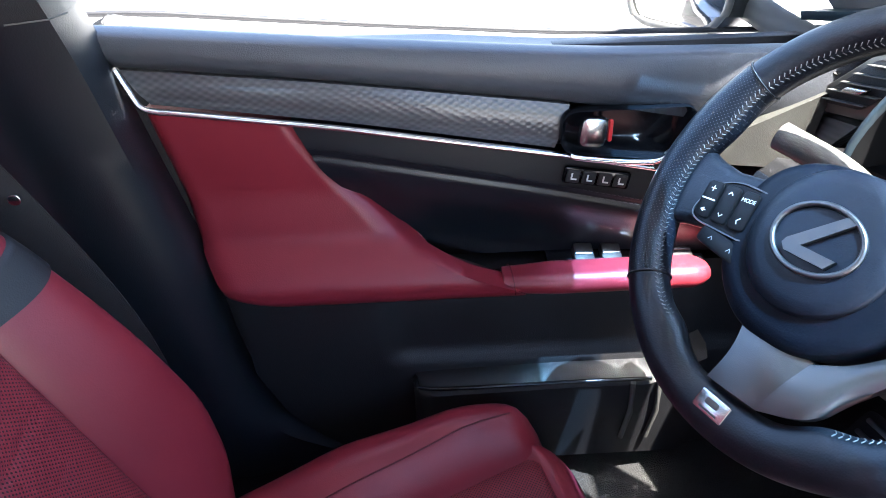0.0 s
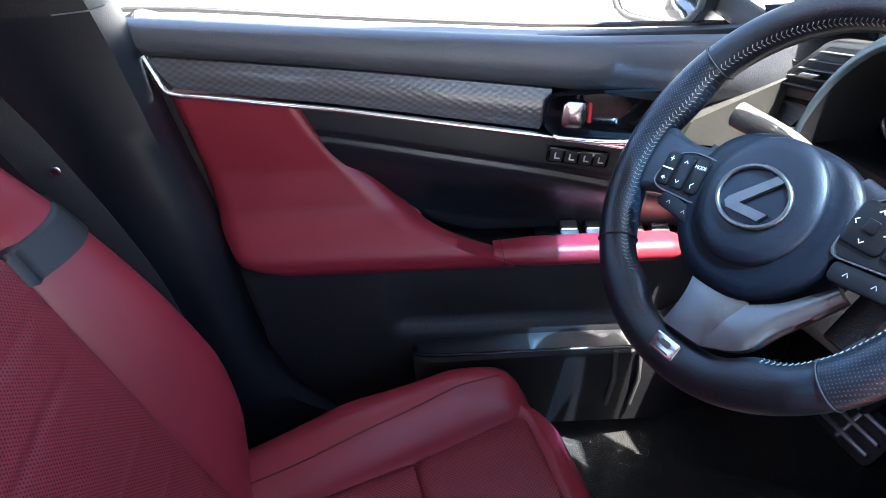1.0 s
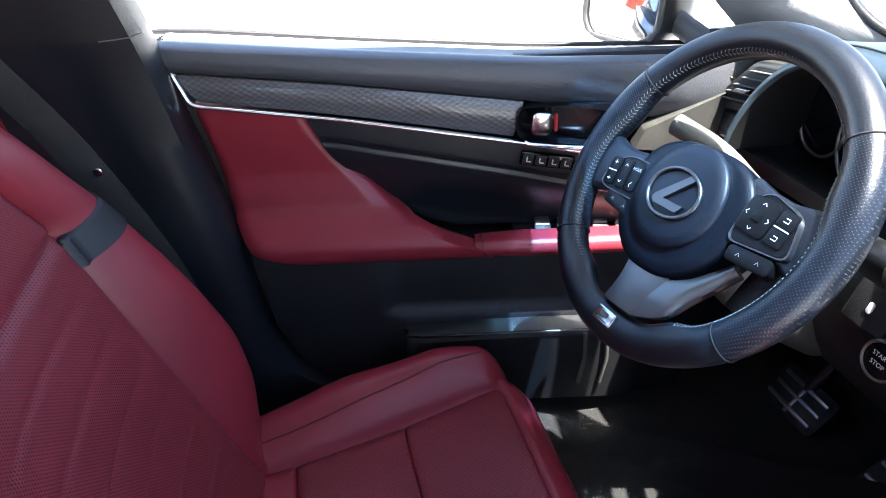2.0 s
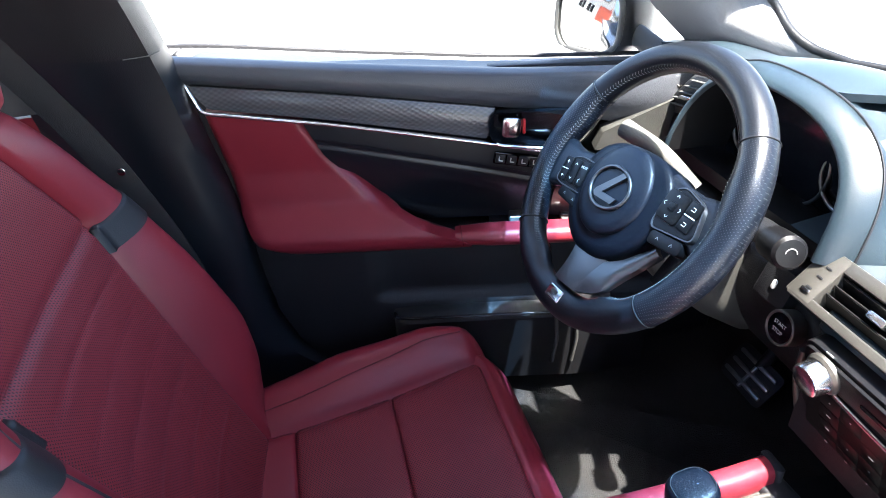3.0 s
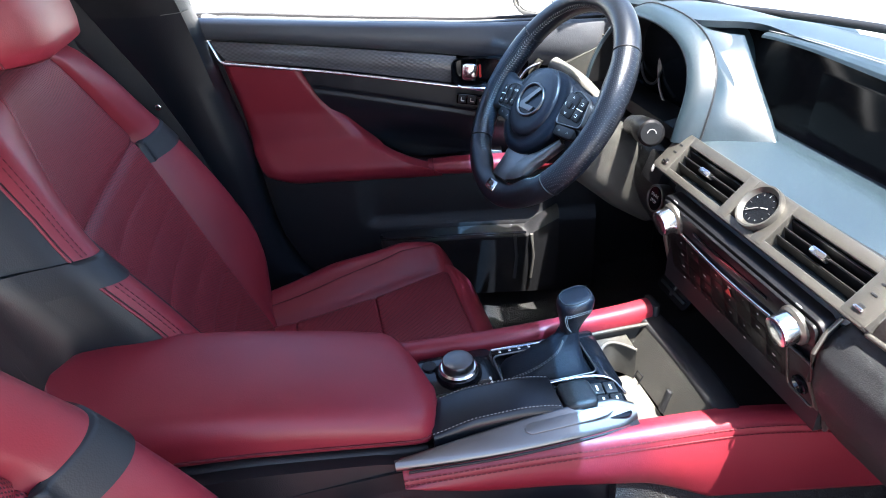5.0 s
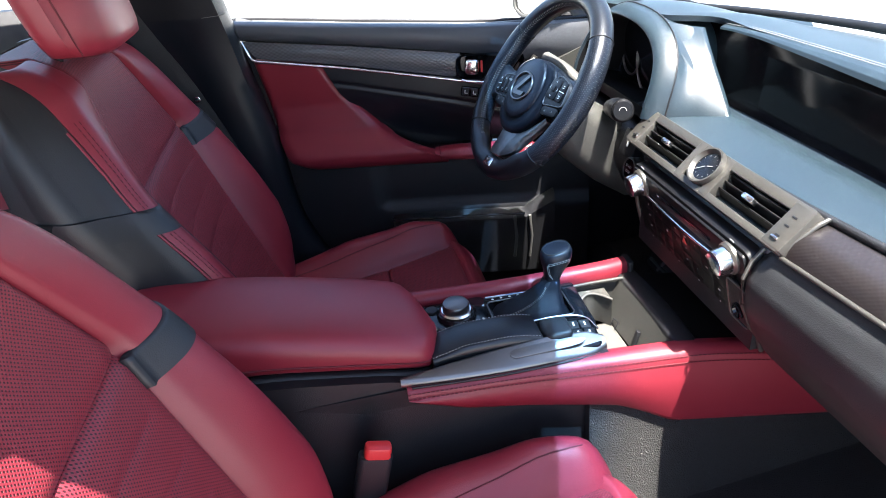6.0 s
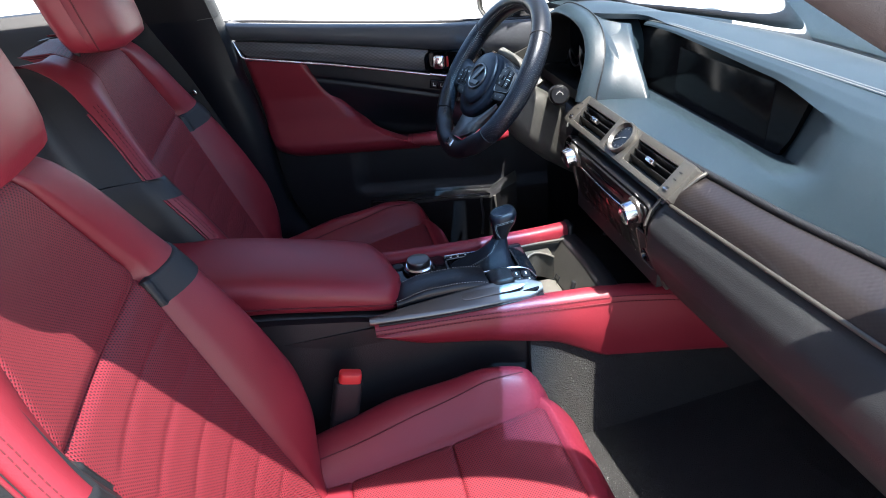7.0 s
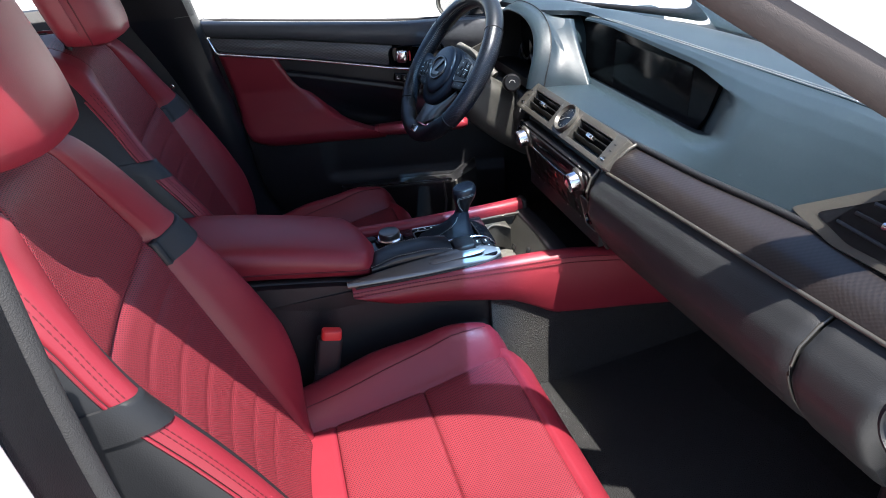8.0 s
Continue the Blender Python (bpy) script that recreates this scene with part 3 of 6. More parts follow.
for i in range(4):
    block("window_switch", (0.026, 0.030, 0.012), turn(sw @ Matrix.Translation((-0.055 + 0.036 * i + (0.02 if i > 1 else 0), 0.0, 0.009)), 14), BLACK_PLASTIC, sp, "window switch with bright top", r=0.004)
    block("switch_tip", (0.024, 0.018, 0.003), turn(sw @ Matrix.Translation((-0.055 + 0.036 * i + (0.02 if i > 1 else 0), 0.004, 0.0165)), 14), SATIN_SILVER, sp, r=0.002)

# inner handle
hb = thing("door_handle")
hb.parent = door
bm_loops = []
for d, s in ((0.02, 0.9), (0.0, 1.0), (-0.012, 1.0), (-0.014, 0.985), (-0.010, 0.93), (0.018, 0.86)):
    bm_loops.append([Vector((0.492 + x * s - 0.10 * 0, 0.004 + d, 0.846 - 0.115 * x + y * s + (0.010 * x / 0.08 if y > 0 else 0))) for x, y in round_rect(0.152, 0.058, 0.016, 6)])
loft("bezel", bm_loops, GLOSS_BLACK, hb, "gloss black handle cup", caps=True)
tube("bezel_rim", curve_points([(0.428, -0.011, 0.8235), (0.440, -0.012, 0.820), (0.50, -0.013, 0.813), (0.535, -0.013, 0.816), (0.565, -0.012, 0.848), (0.590, -0.010, 0.858)], 40), 0.0035, CHROME, hb, "bright handle rim")
block("lever", (0.032, 0.036, 0.014), turn(at(0.452, -0.008, 0.850, 90), 0, 0, -6), CHROME, hb, "satin chrome door lever", r=0.009, bevel=0.006)
block("lock_tab", (0.005, 0.026, 0.006), at(0.473, -0.002, 0.848, 90), RED_PLASTIC, hb, "red lock tab", r=0.002)
tube("corner_trim", curve_points([(0.53, 0.004, 0.800), (0.565, 0.002, 0.822), (0.592, 0.004, 0.862)], 16), 0.013, CHAMPAGNE, hb, "satin silver corner", flat=0.5)

sheet("corner_panel", lambda u, v: (0.587 + 0.11 * u + 0.012 * v, -0.012, 0.806 - 0.012 * u + (0.030 + 0.062 * u) * v), 10, 8, PALE_PLASTIC, door, "pale grey corner panel by the dashboard", back=(0, 0.03, 0))
mp = block("memory_panel", (0.080, 0.021, 0.006), turn(at(0.4635, 0.0, 0.789, 90), 0, 0, -9.5), GLOSS_BLACK, door, "black seat memory panel with four keys", r=0.003)
for i in range(4):
    km = turn(at(0.4635, -0.0038, 0.789, 90), 0, 0, -9.5) @ Matrix.Translation((-0.029 + 0.019 * i, 0, 0.0))
    block("memory_key", (0.016, 0.016, 0.003), km, BLACK_PLASTIC, mp, r=0.002)
    block("key_mark", (0.007, 0.002, 0.0008), km @ Matrix.Translation((0.001, -0.003, 0.0018)), MARKING, mp, r=0.0004)
    block("key_mark", (0.002, 0.007, 0.0008), km @ Matrix.Translation((-0.002, 0.001, 0.0018)), MARKING, mp, r=0.0004)


def lower_pt(u, v):
    a = 0.01 + 0.72 * u
    z = 0.645 - 0.345 * v
    left = lerp_table([(0.30, 0.13), (0.36, 0.09), (0.42, 0.045), (0.50, 0.012), (0.65, 0.005)], z)
    a = left + (0.72 - left) * u
    y = 0.018 - 0.010 * math.sin(math.pi * v)
    if a > 0.20:
        y += 0.012 * min(1, (a - 0.20) / 0.02) * min(1, max(0, z - 0.50) / 0.02)
    return (a, y, z)


sheet("lower_panel", lower_pt, 50, 40, BLACK_PLASTIC, door, "black moulded lower door panel", back=(0, 0.04, 0))


def pocket_pt(u, v):
    a = 0.232 + 0.40 * u
    top = lerp_table([(0.2, 0.482), (0.26, 0.490), (0.45, 0.494), (0.56, 0.493), (0.60, 0.52), (0.64, 0.545)], a)
    z = top + (0.325 - top) * v
    y = -0.034 * min(1, u * 14) ** 0.5 * (1 - 0.5 * v) + (0.014 if v == 0 else 0)
    return (a, y, z)


sheet("door_pocket", pocket_pt, 40, 16, BLACK_PLASTIC, door, "black door pocket", back=(0, 0.03, 0))
tube("pocket_lip", curve_points([(0.234, -0.004, 0.484), (0.26, -0.030, 0.491), (0.45, -0.034, 0.495), (0.56, -0.034, 0.494)], 30), 0.003, GLOSS_BLACK, door, "shiny pocket lip")
for a in (0.535, 0.572):
    tube("pocket_rib", [(a, -0.036, 0.49), (a + 0.004, -0.032, 0.43), (a - 0.002, -0.026, 0.37)], 0.004, GREY_PLASTIC, door, n=8)

# door glass and outside mirror
win = mesh_part("door_glass", [(-0.06, 0.085, 0.985), (0.78, 0.085, 0.935), (0.72, 0.06, 0.99), (0.33, -0.03, 1.29), (-0.09, -0.035, 1.31)], [(0, 1, 2, 3, 4)], SKIN_GLASS, door, "clear door window", smooth=0)
win.visible_shadow = False
MIR = Matrix.Translation((0.650, 0.868, 0.962)) @ Vector((-0.93, -0.36, 0.07)).to_track_quat("Z", "Y").to_matrix().to_4x4()
mir = thing("wing_mirror", MIR, "dark-backed wing mirror with rounded glass outside the door", "mirror")
shell = []
for d, s in ((0.004, 0.94), (0.001, 1.0), (-0.02, 1.02), (-0.06, 0.95), (-0.10, 0.75), (-0.125, 0.4)):
    shell.append([Vector((x * s, y * s, d)) for x, y in round_rect(0.172, 0.140, 0.050, 8)])
loft("housing", shell, BLACK_PLASTIC, mir, "dark mirror housing", 60)
loft("mirror_glass", [[Vector((x * s, y * s, d)) for x, y in round_rect(0.150, 0.118, 0.042, 8)] for d, s in ((0.0, 1.0), (0.006, 1.0), (0.007, 0.97))], MIRROR, mir, "mirror glass showing the bright yard", 60)
tube("mirror_rim", [Vector((x, y, 0.006)) for x, y in round_rect(0.158, 0.126, 0.046, 8)], 0.0055, GREY_PLASTIC, mir, n=8, closed=True)
tube("mirror_foot", [MIR.inverted() @ Vector(p) for p in ((0.70, 0.83, 0.95), (0.73, 0.77, 0.92), (0.74, 0.71, 0.905))], 0.020, GREY_PLASTIC, mir, n=10)

# ---- rear door and bench, seen between the seats ----
rear = thing("rear_door", at(-0.13, 0.79, 0, 0, 0, 4), "closed rear door with charcoal pad and red insert", "car door")
sheet("upper_pad", lambda u, v: (-0.85 * u, 0.05 * (1 - v) ** 2, 1.045 + 0.01 * u - 0.12 * v), 12, 8, BLACK_PLASTIC, rear, back=(0, 0.04, 0))
sheet("red_pad", lambda u, v: (-0.05 - 0.8 * u, 0.01 + 0.02 * math.sin(math.pi * v) - 0.05 * v ** 6, 0.92 - 0.26 * v), 12, 20, RED_LEATHER, rear, back=(0, 0.04, 0))
sheet("lower_panel", lambda u, v: (-0.85 * u, 0.03, 0.66 - 0.36 * v), 6, 6, BLACK_PLASTIC, rear, back=(0, 0.04, 0))
bench = thing("rear_bench", at(-0.78, 0.0, 0.0), "red leather rear bench in the dark behind the front seats", "seat")
sheet("bench_cushion", lambda u, v: (-0.25 + 0.5 * u, -0.62 + 1.24 * v, 0.50 + 0.03 * math.sin(math.pi * u) - 0.10 * u ** 8), 16, 20, RED_LEATHER, bench, back=(0, 0, -0.15))
sheet("bench_back", lambda u, v: (-0.22 - 0.16 * u, -0.62 + 1.24 * v, 0.52 + 0.46 * u), 16, 20, RED_LEATHER, bench, back=(-0.1, 0, 0))


# ---- front seats ----
def back_x(z):
    return -0.173 - (z - 0.845) * 0.385


HALF = [(0.40, 0.225), (0.50, 0.255), (0.60, 0.272), (0.72, 0.275), (0.84, 0.272), (0.90, 0.255), (0.95, 0.234), (0.98, 0.212), (1.00, 0.186), (1.02, 0.14)]
LIFT = [(0.40, -0.02), (0.48, 0.010), (0.545, 0.040), (0.62, 0.058), (0.70, 0.055), (0.76, 0.048), (0.84, 0.032), (0.94, 0.016), (0.99, 0.0)]
SEAM_Y = [(0.40, 0.135), (0.55, 0.145), (0.75, 0.168), (0.845, 0.180), (0.90, 0.155), (0.96, 0.118), (1.02, 0.080)]


def pillow(t, w=0.10, d=0.006):
    """How far a padded panel sinks towards its rims, t from 0 to 1 across it."""
    e = min(t, 1 - t)
    return -d * max(0.0, 1 - e / w) ** 2


def back_face(y, z):
    """The backrest's front at height z, y across from the seat's middle."""
    s, half, lift = soft_table(SEAM_Y, z, 0.02), soft_table(HALF, z, 0.03), soft_table(LIFT, z, 0.03)
    a = abs(y)
    x = back_x(z) - 0.012 * math.cos(min(1, a / s) * math.pi / 2)
    if a > s:
        f = min(1.0, (a - s) / max(0.02, half - s))
        x += lift * math.sin(min(1.0, f / 0.62) * math.pi / 2)
        if f > 0.62:
            g = (f - 0.62) / 0.38
            x -= 0.070 * (1 - math.sqrt(max(0.0, 1 - g * g)))
    x -= 0.05 * max(0.0, (z - 0.972) / 0.045) ** 2
    return x


def cushion_top(x, y):
    a = abs(y)
    z = soft_table([(-0.08, 0.435), (0.02, 0.437), (0.2, 0.452), (0.33, 0.474), (0.36, 0.474), (0.385, 0.456), (0.405, 0.41), (0.42, 0.33)], x, 0.02)
    crest = soft_table([(-0.10, 0.010), (-0.02, 0.035), (0.12, 0.058), (0.26, 0.062), (0.33, 0.040), (0.375, 0.012), (0.42, 0.0)], x, 0.02)
    s = soft_table([(-0.08, 0.135), (0.05, 0.145), (0.2, 0.162), (0.345, 0.178), (0.45, 0.185)], x, 0.02)
    half = soft_table([(-0.08, 0.24), (0.1, 0.265), (0.3, 0.262), (0.36, 0.248), (0.40, 0.225), (0.42, 0.21)], x, 0.02)
    if a > s:
        f = min(1.0, (a - s) / max(0.02, half - s))
        z += crest * math.sin(min(1.0, f / 0.6) * math.pi / 2)
        if f > 0.6:
            g = (f - 0.6) / 0.4
            z -= 0.05 * (1 - math.sqrt(max(0.0, 1 - g * g)))
    return z, s, half


panel = sheet


def across(p, k):
    """Draws the backrest in by the seat's own width and lifts its shoulders."""
    f = min(1.0, max(0.0, (p[2] - 0.86) / 0.15))
    return (p[0], p[1] * k, p[2] + 0.022 * f * f * (3 - 2 * f))


EDGE = 0.55


def wrap(w, z, side, out=0.0):
    """The bolster's skin from its seam (w = 0) over the edge (EDGE) and back along the side (1)."""
    s, half = soft_table(SEAM_Y, z, 0.02), soft_table(HALF, z, 0.03)
    if w <= EDGE:
        y = s + (half - s) * w / EDGE
        return (back_face(side * y, z) + out, side * (y + out * 0.5), z)
    g = (w - EDGE) / (1 - EDGE)
    depth = lerp_table([(0.42, 0.19), (0.7, 0.16), (0.93, 0.08), (0.97, 0.045), (1.02, 0.03)], z)
    return (back_face(side * half, z) + out - depth * g, side * (half + 0.006 * math.sin(math.pi * min(1.0, g * 1.5)) - 0.03 * g * g + out), z)


def front_seat(m, label, squeeze, head, reach):
    def sheet(name, fn, *rest, **more):
        """Backrest panels are drawn in by the seat's own width."""
        narrow = not name.startswith(("cushion", "seat"))
        return panel(name, (lambda u, v: across(fn(u, v), squeeze)) if narrow else fn, *rest, **more)

    seat = thing("front_seat", m, label, "car seat", "front seats")
    # backrest panels
    sz = 0.842
    grooves = (0.785, 0.735, 0.685, 0.635, 0.585, 0.535)

    def mid_low(u, v):
        z = 0.43 + (sz - 0.43) * v
        s = soft_table(SEAM_Y, z, 0.02) - 0.001
        y = s * (2 * u - 1)
        z2 = z + 0.012 * (1 - (2 * u - 1) ** 2) * v ** 8 * -1
        g = sum(-0.0021 * math.exp(-((z2 - q) / 0.004) ** 2) for q in grooves) * min(1, max(0, (0.80 - abs(2 * u - 1)) / 0.05))
        return (back_face(y, z) + pillow(u, 0.05) + pillow(v, 0.04) + g, y, z2)

    def mid_high(u, v):
        z = sz + (1.018 - sz) * v
        s = soft_table(SEAM_Y, z, 0.02) - 0.001
        y = s * (2 * u - 1)
        z2 = z + 0.012 * (1 - (2 * u - 1) ** 2) * (1 - v) ** 6 * -1
        return (back_face(y, z) + pillow(u, 0.05) + (pillow(v, 0.06) if v < 0.5 else 0), y, z2)

    sheet("backrest_panel", mid_low, 60, 110, RED_PERF_BACK, seat, "perforated red leather with quilted channels", back=(-0.05, 0, 0), smooth=70)
    sheet("shoulder_panel", mid_high, 40, 30, RED_PERF_BACK, seat, "perforated wine red leather shoulder panel", back=(-0.05, 0, 0), smooth=70)
    for side in (1, -1):
        def red_edge(z, lower):
            """Where the red ends and the black side begins."""
            if lower:
                return lerp_table([(0.42, 0.42), (0.70, 0.46), (0.83, 0.47)], z) + (0.22 if side > 0 else 0.0)
            return lerp_table([(0.83, 0.67), (0.90, 0.66), (0.96, 0.60), (1.02, 0.60)] if side > 0 else [(0.83, 0.47), (0.90, 0.47), (0.96, 0.49), (1.02, 0.52)], z)

        def wing(u, v, z0, z1, lower):
            z = z0 + (z1 - z0) * v
            p = wrap(min(1.0, u / 0.95) * red_edge(z, lower) + 0.004, z, side, 0.0025)
            dip = pillow(min(0.5, u), 0.08) + (pillow(v, 0.02, 0.004) if lower or v < 0.5 else 0.0)
            return (p[0] + dip - 0.006 * max(0.0, u - 0.95) / 0.05, p[1] - side * 0.006 * max(0.0, u - 0.95) / 0.05, p[2])

        sheet("lower_bolster", lambda u, v: wing(u, v, 0.42, 0.826, True), 40, 50, RED_LEATHER, seat, "plain wine red leather bolster", back=(-0.010, -side * 0.004, 0), smooth=70)
        sheet("upper_bolster", lambda u, v: wing(u, v, 0.828, 1.016, False), 44, 30, RED_LEATHER, seat, "plain wine red leather shoulder bolster", back=(-0.010, -side * 0.004, 0), smooth=70)

        def strap(u, v):
            w = -0.04 + 0.90 * u
            z = 0.800 + 0.036 * v + 0.020 * min(1.0, max(0.0, w) / EDGE)
            p = wrap(max(0.0, w), z, side, 0.0055)
            return (p[0], p[1] + side * min(0.0, w) * 0.22, p[2])

        sheet("shoulder_strap", strap, 44, 8, SEAT_BLACK, seat, "black leather strap across the bolster", back=(-0.010, -side * 0.004, 0), smooth=70)
        sheet("backrest_side", lambda u, v: wrap((0.60 if side > 0 else 0.36) + (0.40 if side > 0 else 0.64) * u, 0.42 + 0.592 * v, side), 40, 44, SEAT_BLACK, seat, "black leather backrest side", back=(0, -side * 0.02, 0), smooth=70)
        for lower, z0, z1 in ((True, 0.44, 0.822), (False, 0.834, 0.950)) if side < 0 else ():
            rim = [wrap(red_edge(z0 + (z1 - z0) * k / 14, lower) + 0.012, z0 + (z1 - z0) * k / 14, side, 0.0012) for k in range(15)]
            tube("piping", [across(p, squeeze) for p in rim], 0.0020, RED_LEATHER, seat, n=6)

        for lower, z0, z1 in ((True, 0.45, 0.815), (False, 0.842, 0.960)):
            for back_off in ((0.030, 0.055) if side < 0 else (0.12,)):
                row = [wrap(red_edge(z0 + (z1 - z0) * k / 14, lower) - back_off, z0 + (z1 - z0) * k / 14, side, 0.0030) for k in range(15)]
                stitches("bolster_stitching", [across(p, squeeze) for p in row], RED_THREAD, seat, 52 if lower else 20, 0.0007)

    def rear_face(u, v):
        z = 0.38 + 0.575 * v
        half = soft_table(HALF, max(z, 0.42), 0.03) - 0.02
        return (back_x(z) - lerp_table([(0.38, 0.19), (0.7, 0.15), (0.99, 0.06)], z) - 0.02 * math.cos((2 * u - 1) * math.pi / 2), half * (2 * u - 1), z)

    sheet("backrest_rear", rear_face, 16, 16, BLACK_PLASTIC, seat, "black backrest shell", back=(0.03, 0, 0), smooth=70)

    # headrest on two posts
    loops = []
    n = 18
    for k in range(n):
        t = -1 + 2 * k / (n - 1)
        c = (1 - abs(t) ** 4.5) ** (1 / 4.5) if abs(t) < 1 else 0.0
        z = 1.162 + head + 0.141 * t
        xm = -0.243 - 0.141 * t * 0.28 - 0.006 * t * t
        w = 0.145 * (0.30 + 0.70 * c) * (0.94 - 0.06 * t)
        d = 0.058 * (0.30 + 0.70 * c)
        loop = []
        for j in range(36):
            a = 2 * math.pi * j / 36
            ca, sa = math.cos(a), math.sin(a)
            p = abs(ca) ** 0.62 * (1 if ca > 0 else -1)
            q = abs(sa) ** 0.62 * (1 if sa > 0 else -1)
            loop.append(Vector((xm - 0.3 * head + reach + d * p - (0.02 * (abs(q)) ** 3 if p > 0 else 0), w * q * (0.5 + 0.5 * squeeze), z)))
        loops.append(loop)
    loft("headrest", loops, RED_LEATHER, seat, "wine red leather headrest", 80)
    for side in (1, -1):
        tube("headrest_post", [(-0.268, side * 0.04, 0.95), (-0.268, side * 0.04, 1.06)], 0.006, BLACK_PLASTIC, seat, n=10)
        tube("headrest_seam", [loops[i][j] * 1.0 + Vector((0.0006, 0, 0)) for j in ((7,) if side > 0 else (29,)) for i in range(1, n - 1)], 0.0014, RED_THREAD, seat, n=6)
    block("post_collar", (0.03, 0.18, 0.012), at(-0.272, 0, 1.005), BLACK_PLASTIC, seat, r=0.02)

    # cushion
    def cush_mid(u, v, x0, x1):
        x = x0 + (x1 - x0) * v
        z, s, half = cushion_top(x, 0)
        y = (s - 0.001) * (2 * u - 1)
        return (x, y, cushion_top(x, y)[0] + pillow(u, 0.04, 0.004) + pillow(v, 0.05, 0.003))

    sheet("cushion_rear_panel", lambda u, v: cush_mid(u, v, -0.10, 0.022), 30, 20, RED_LEATHER, seat, "plain red leather rear of the cushion", back=(0, 0, -0.05), smooth=70)
    sheet("cushion_middle_panel", lambda u, v: cush_mid(u, v, 0.023, 0.186), 30, 30, RED_PERF_SEAT, seat, "perforated red leather cushion panel", back=(0, 0, -0.05), smooth=70)
    sheet("cushion_front_panel", lambda u, v: cush_mid(u, v, 0.187, 0.345), 30, 30, RED_PERF_SEAT, seat, "perforated red leather cushion panel", back=(0, 0, -0.05), smooth=70)

    def nose(u, v):
        ang = v * 2.0
        z0, s, half = cushion_top(0.346, 0)
        half = 0.222 - 0.012 * v
        y = half * (2 * u - 1)
        e = abs(2 * u - 1)
        x = 0.346 + 0.060 * math.sin(min(ang, math.pi / 2)) - (0.045 * (ang - math.pi / 2) if ang > math.pi / 2 else 0) - 0.035 * max(0, e - 0.7) ** 2 / 0.09
        z = z0 - 0.105 * (1 - math.cos(min(ang, math.pi / 2))) - (0.16 * (ang - math.pi / 2) if ang > math.pi / 2 else 0) + (0.010 * max(0, e - 0.6) / 0.4 - 0.03 * max(0, e - 0.85) ** 2 / 0.0225) * (1 - v)
        return (x, y, z + pillow(v, 0.05) * (1 if v < 0.5 else 0))

    sheet("cushion_nose", nose, 40, 24, RED_LEATHER, seat, "red leather front roll of the cushion", back=(-0.05, 0, -0.02), smooth=70)
    for side in (1, -1):
        def side_bolster(u, v):
            x = -0.10 + 0.475 * v
            z, s, half = cushion_top(x, 0)
            a = s + (half - s) * min(1.0, u / 0.7)
            z = cushion_top(x, a)[0] + pillow(min(0.5, u), 0.08)
            if u > 0.7:
                g = (u - 0.7) / 0.3
                z -= 0.13 * g
                a += 0.006 * math.sin(g * math.pi / 2)
            z -= 0.05 * max(0, (v - 0.9) / 0.1) ** 2
            return (x, side * a, z)

        sheet("cushion_bolster", side_bolster, 34, 40, RED_LEATHER, seat, "plain wine red leather cushion bolster", back=(0, -side * 0.03, -0.03), smooth=70)
        block("seat_base_side", (0.46, 0.03, 0.11), at(0.10, side * 0.245, 0.325), BLACK_PLASTIC, seat, "black seat base trim", r=0.012)
        tube("seat_rail", [(-0.15, side * 0.19, 0.285), (0.36, side * 0.19, 0.285)], 0.018, BLACK_PLASTIC, seat, n=8)
        crest = [(x, side * cushion_top(x, 0)[1] * 1.24, cushion_top(x, cushion_top(x, 0)[1] * 1.24)[0] + 0.0006) for x in [-0.05 + 0.022 * k for k in range(18)]]
        tube("bolster_seam", crest, 0.0011, RED_THREAD, seat, n=6)
    block("seat_pan", (0.46, 0.44, 0.10), at(0.12, 0, 0.345), BLACK_PLASTIC, seat, r=0.03)
    return seat


front_seat(at(0, 0.386, 0), "wine red leather driver's seat with black shoulder straps, in shade", 1.0, 0.004, 0.0)
front_seat(at(0.064, -0.352, 0.010), "wine red leather passenger seat with black straps, half in sunlight", 0.86, 0.010, -0.008)


# ---- dashboard ----
dash = thing("dashboard", label="charcoal stitched dashboard with sunk display and silver vent strip", category="dashboard")


def stitch_x(y):
    return soft_table([(-0.72, 0.775), (-0.42, 0.80), (-0.2, 0.80), (0.03, 0.800), (0.17, 0.797), (0.25, 0.790), (0.275, 0.782), (0.292, 0.762), (0.305, 0.720), (0.315, 0.690), (0.33, 0.682), (0.46, 0.682), (0.52, 0.70), (0.7, 0.70)], y, 0.010)


def groove_x(y):
    return soft_table([(-0.72, 0.715), (-0.56, 0.698), (-0.471, 0.690), (-0.346, 0.665), (-0.139, 0.645), (0.202, 0.634), (0.7, 0.64)], y, 0.05)


def base_x(y):
    return base_line(y) + 0.004


def hollow(y):
    """How deep the display's recess is: full before the screen, fading to the passenger's side."""
    f = (y + 0.36) / 0.25
    f = min(1.0, max(0.0, f))
    return f * f * (3 - 2 * f)


def top_pt(u, v):
    y = -0.69 + 1.39 * v
    a, b = stitch_x(y), base_x(y)
    x = a + (b - a) * u
    swell = 0.028 * math.exp(-((y - 0.385) / 0.105) ** 2) * (1 - 0.9 * u * u)
    return (x, y, 0.970 + swell + 0.006 * math.sin(math.pi * u) - 0.016 * u - 0.05 * max(0, abs(y) - 0.6) / 0.1 * 0.4)


sheet("top_pad", top_pt, 16, 180, DASH, dash, "soft charcoal dashboard top", back=(0.004, 0, -0.010), smooth=70)


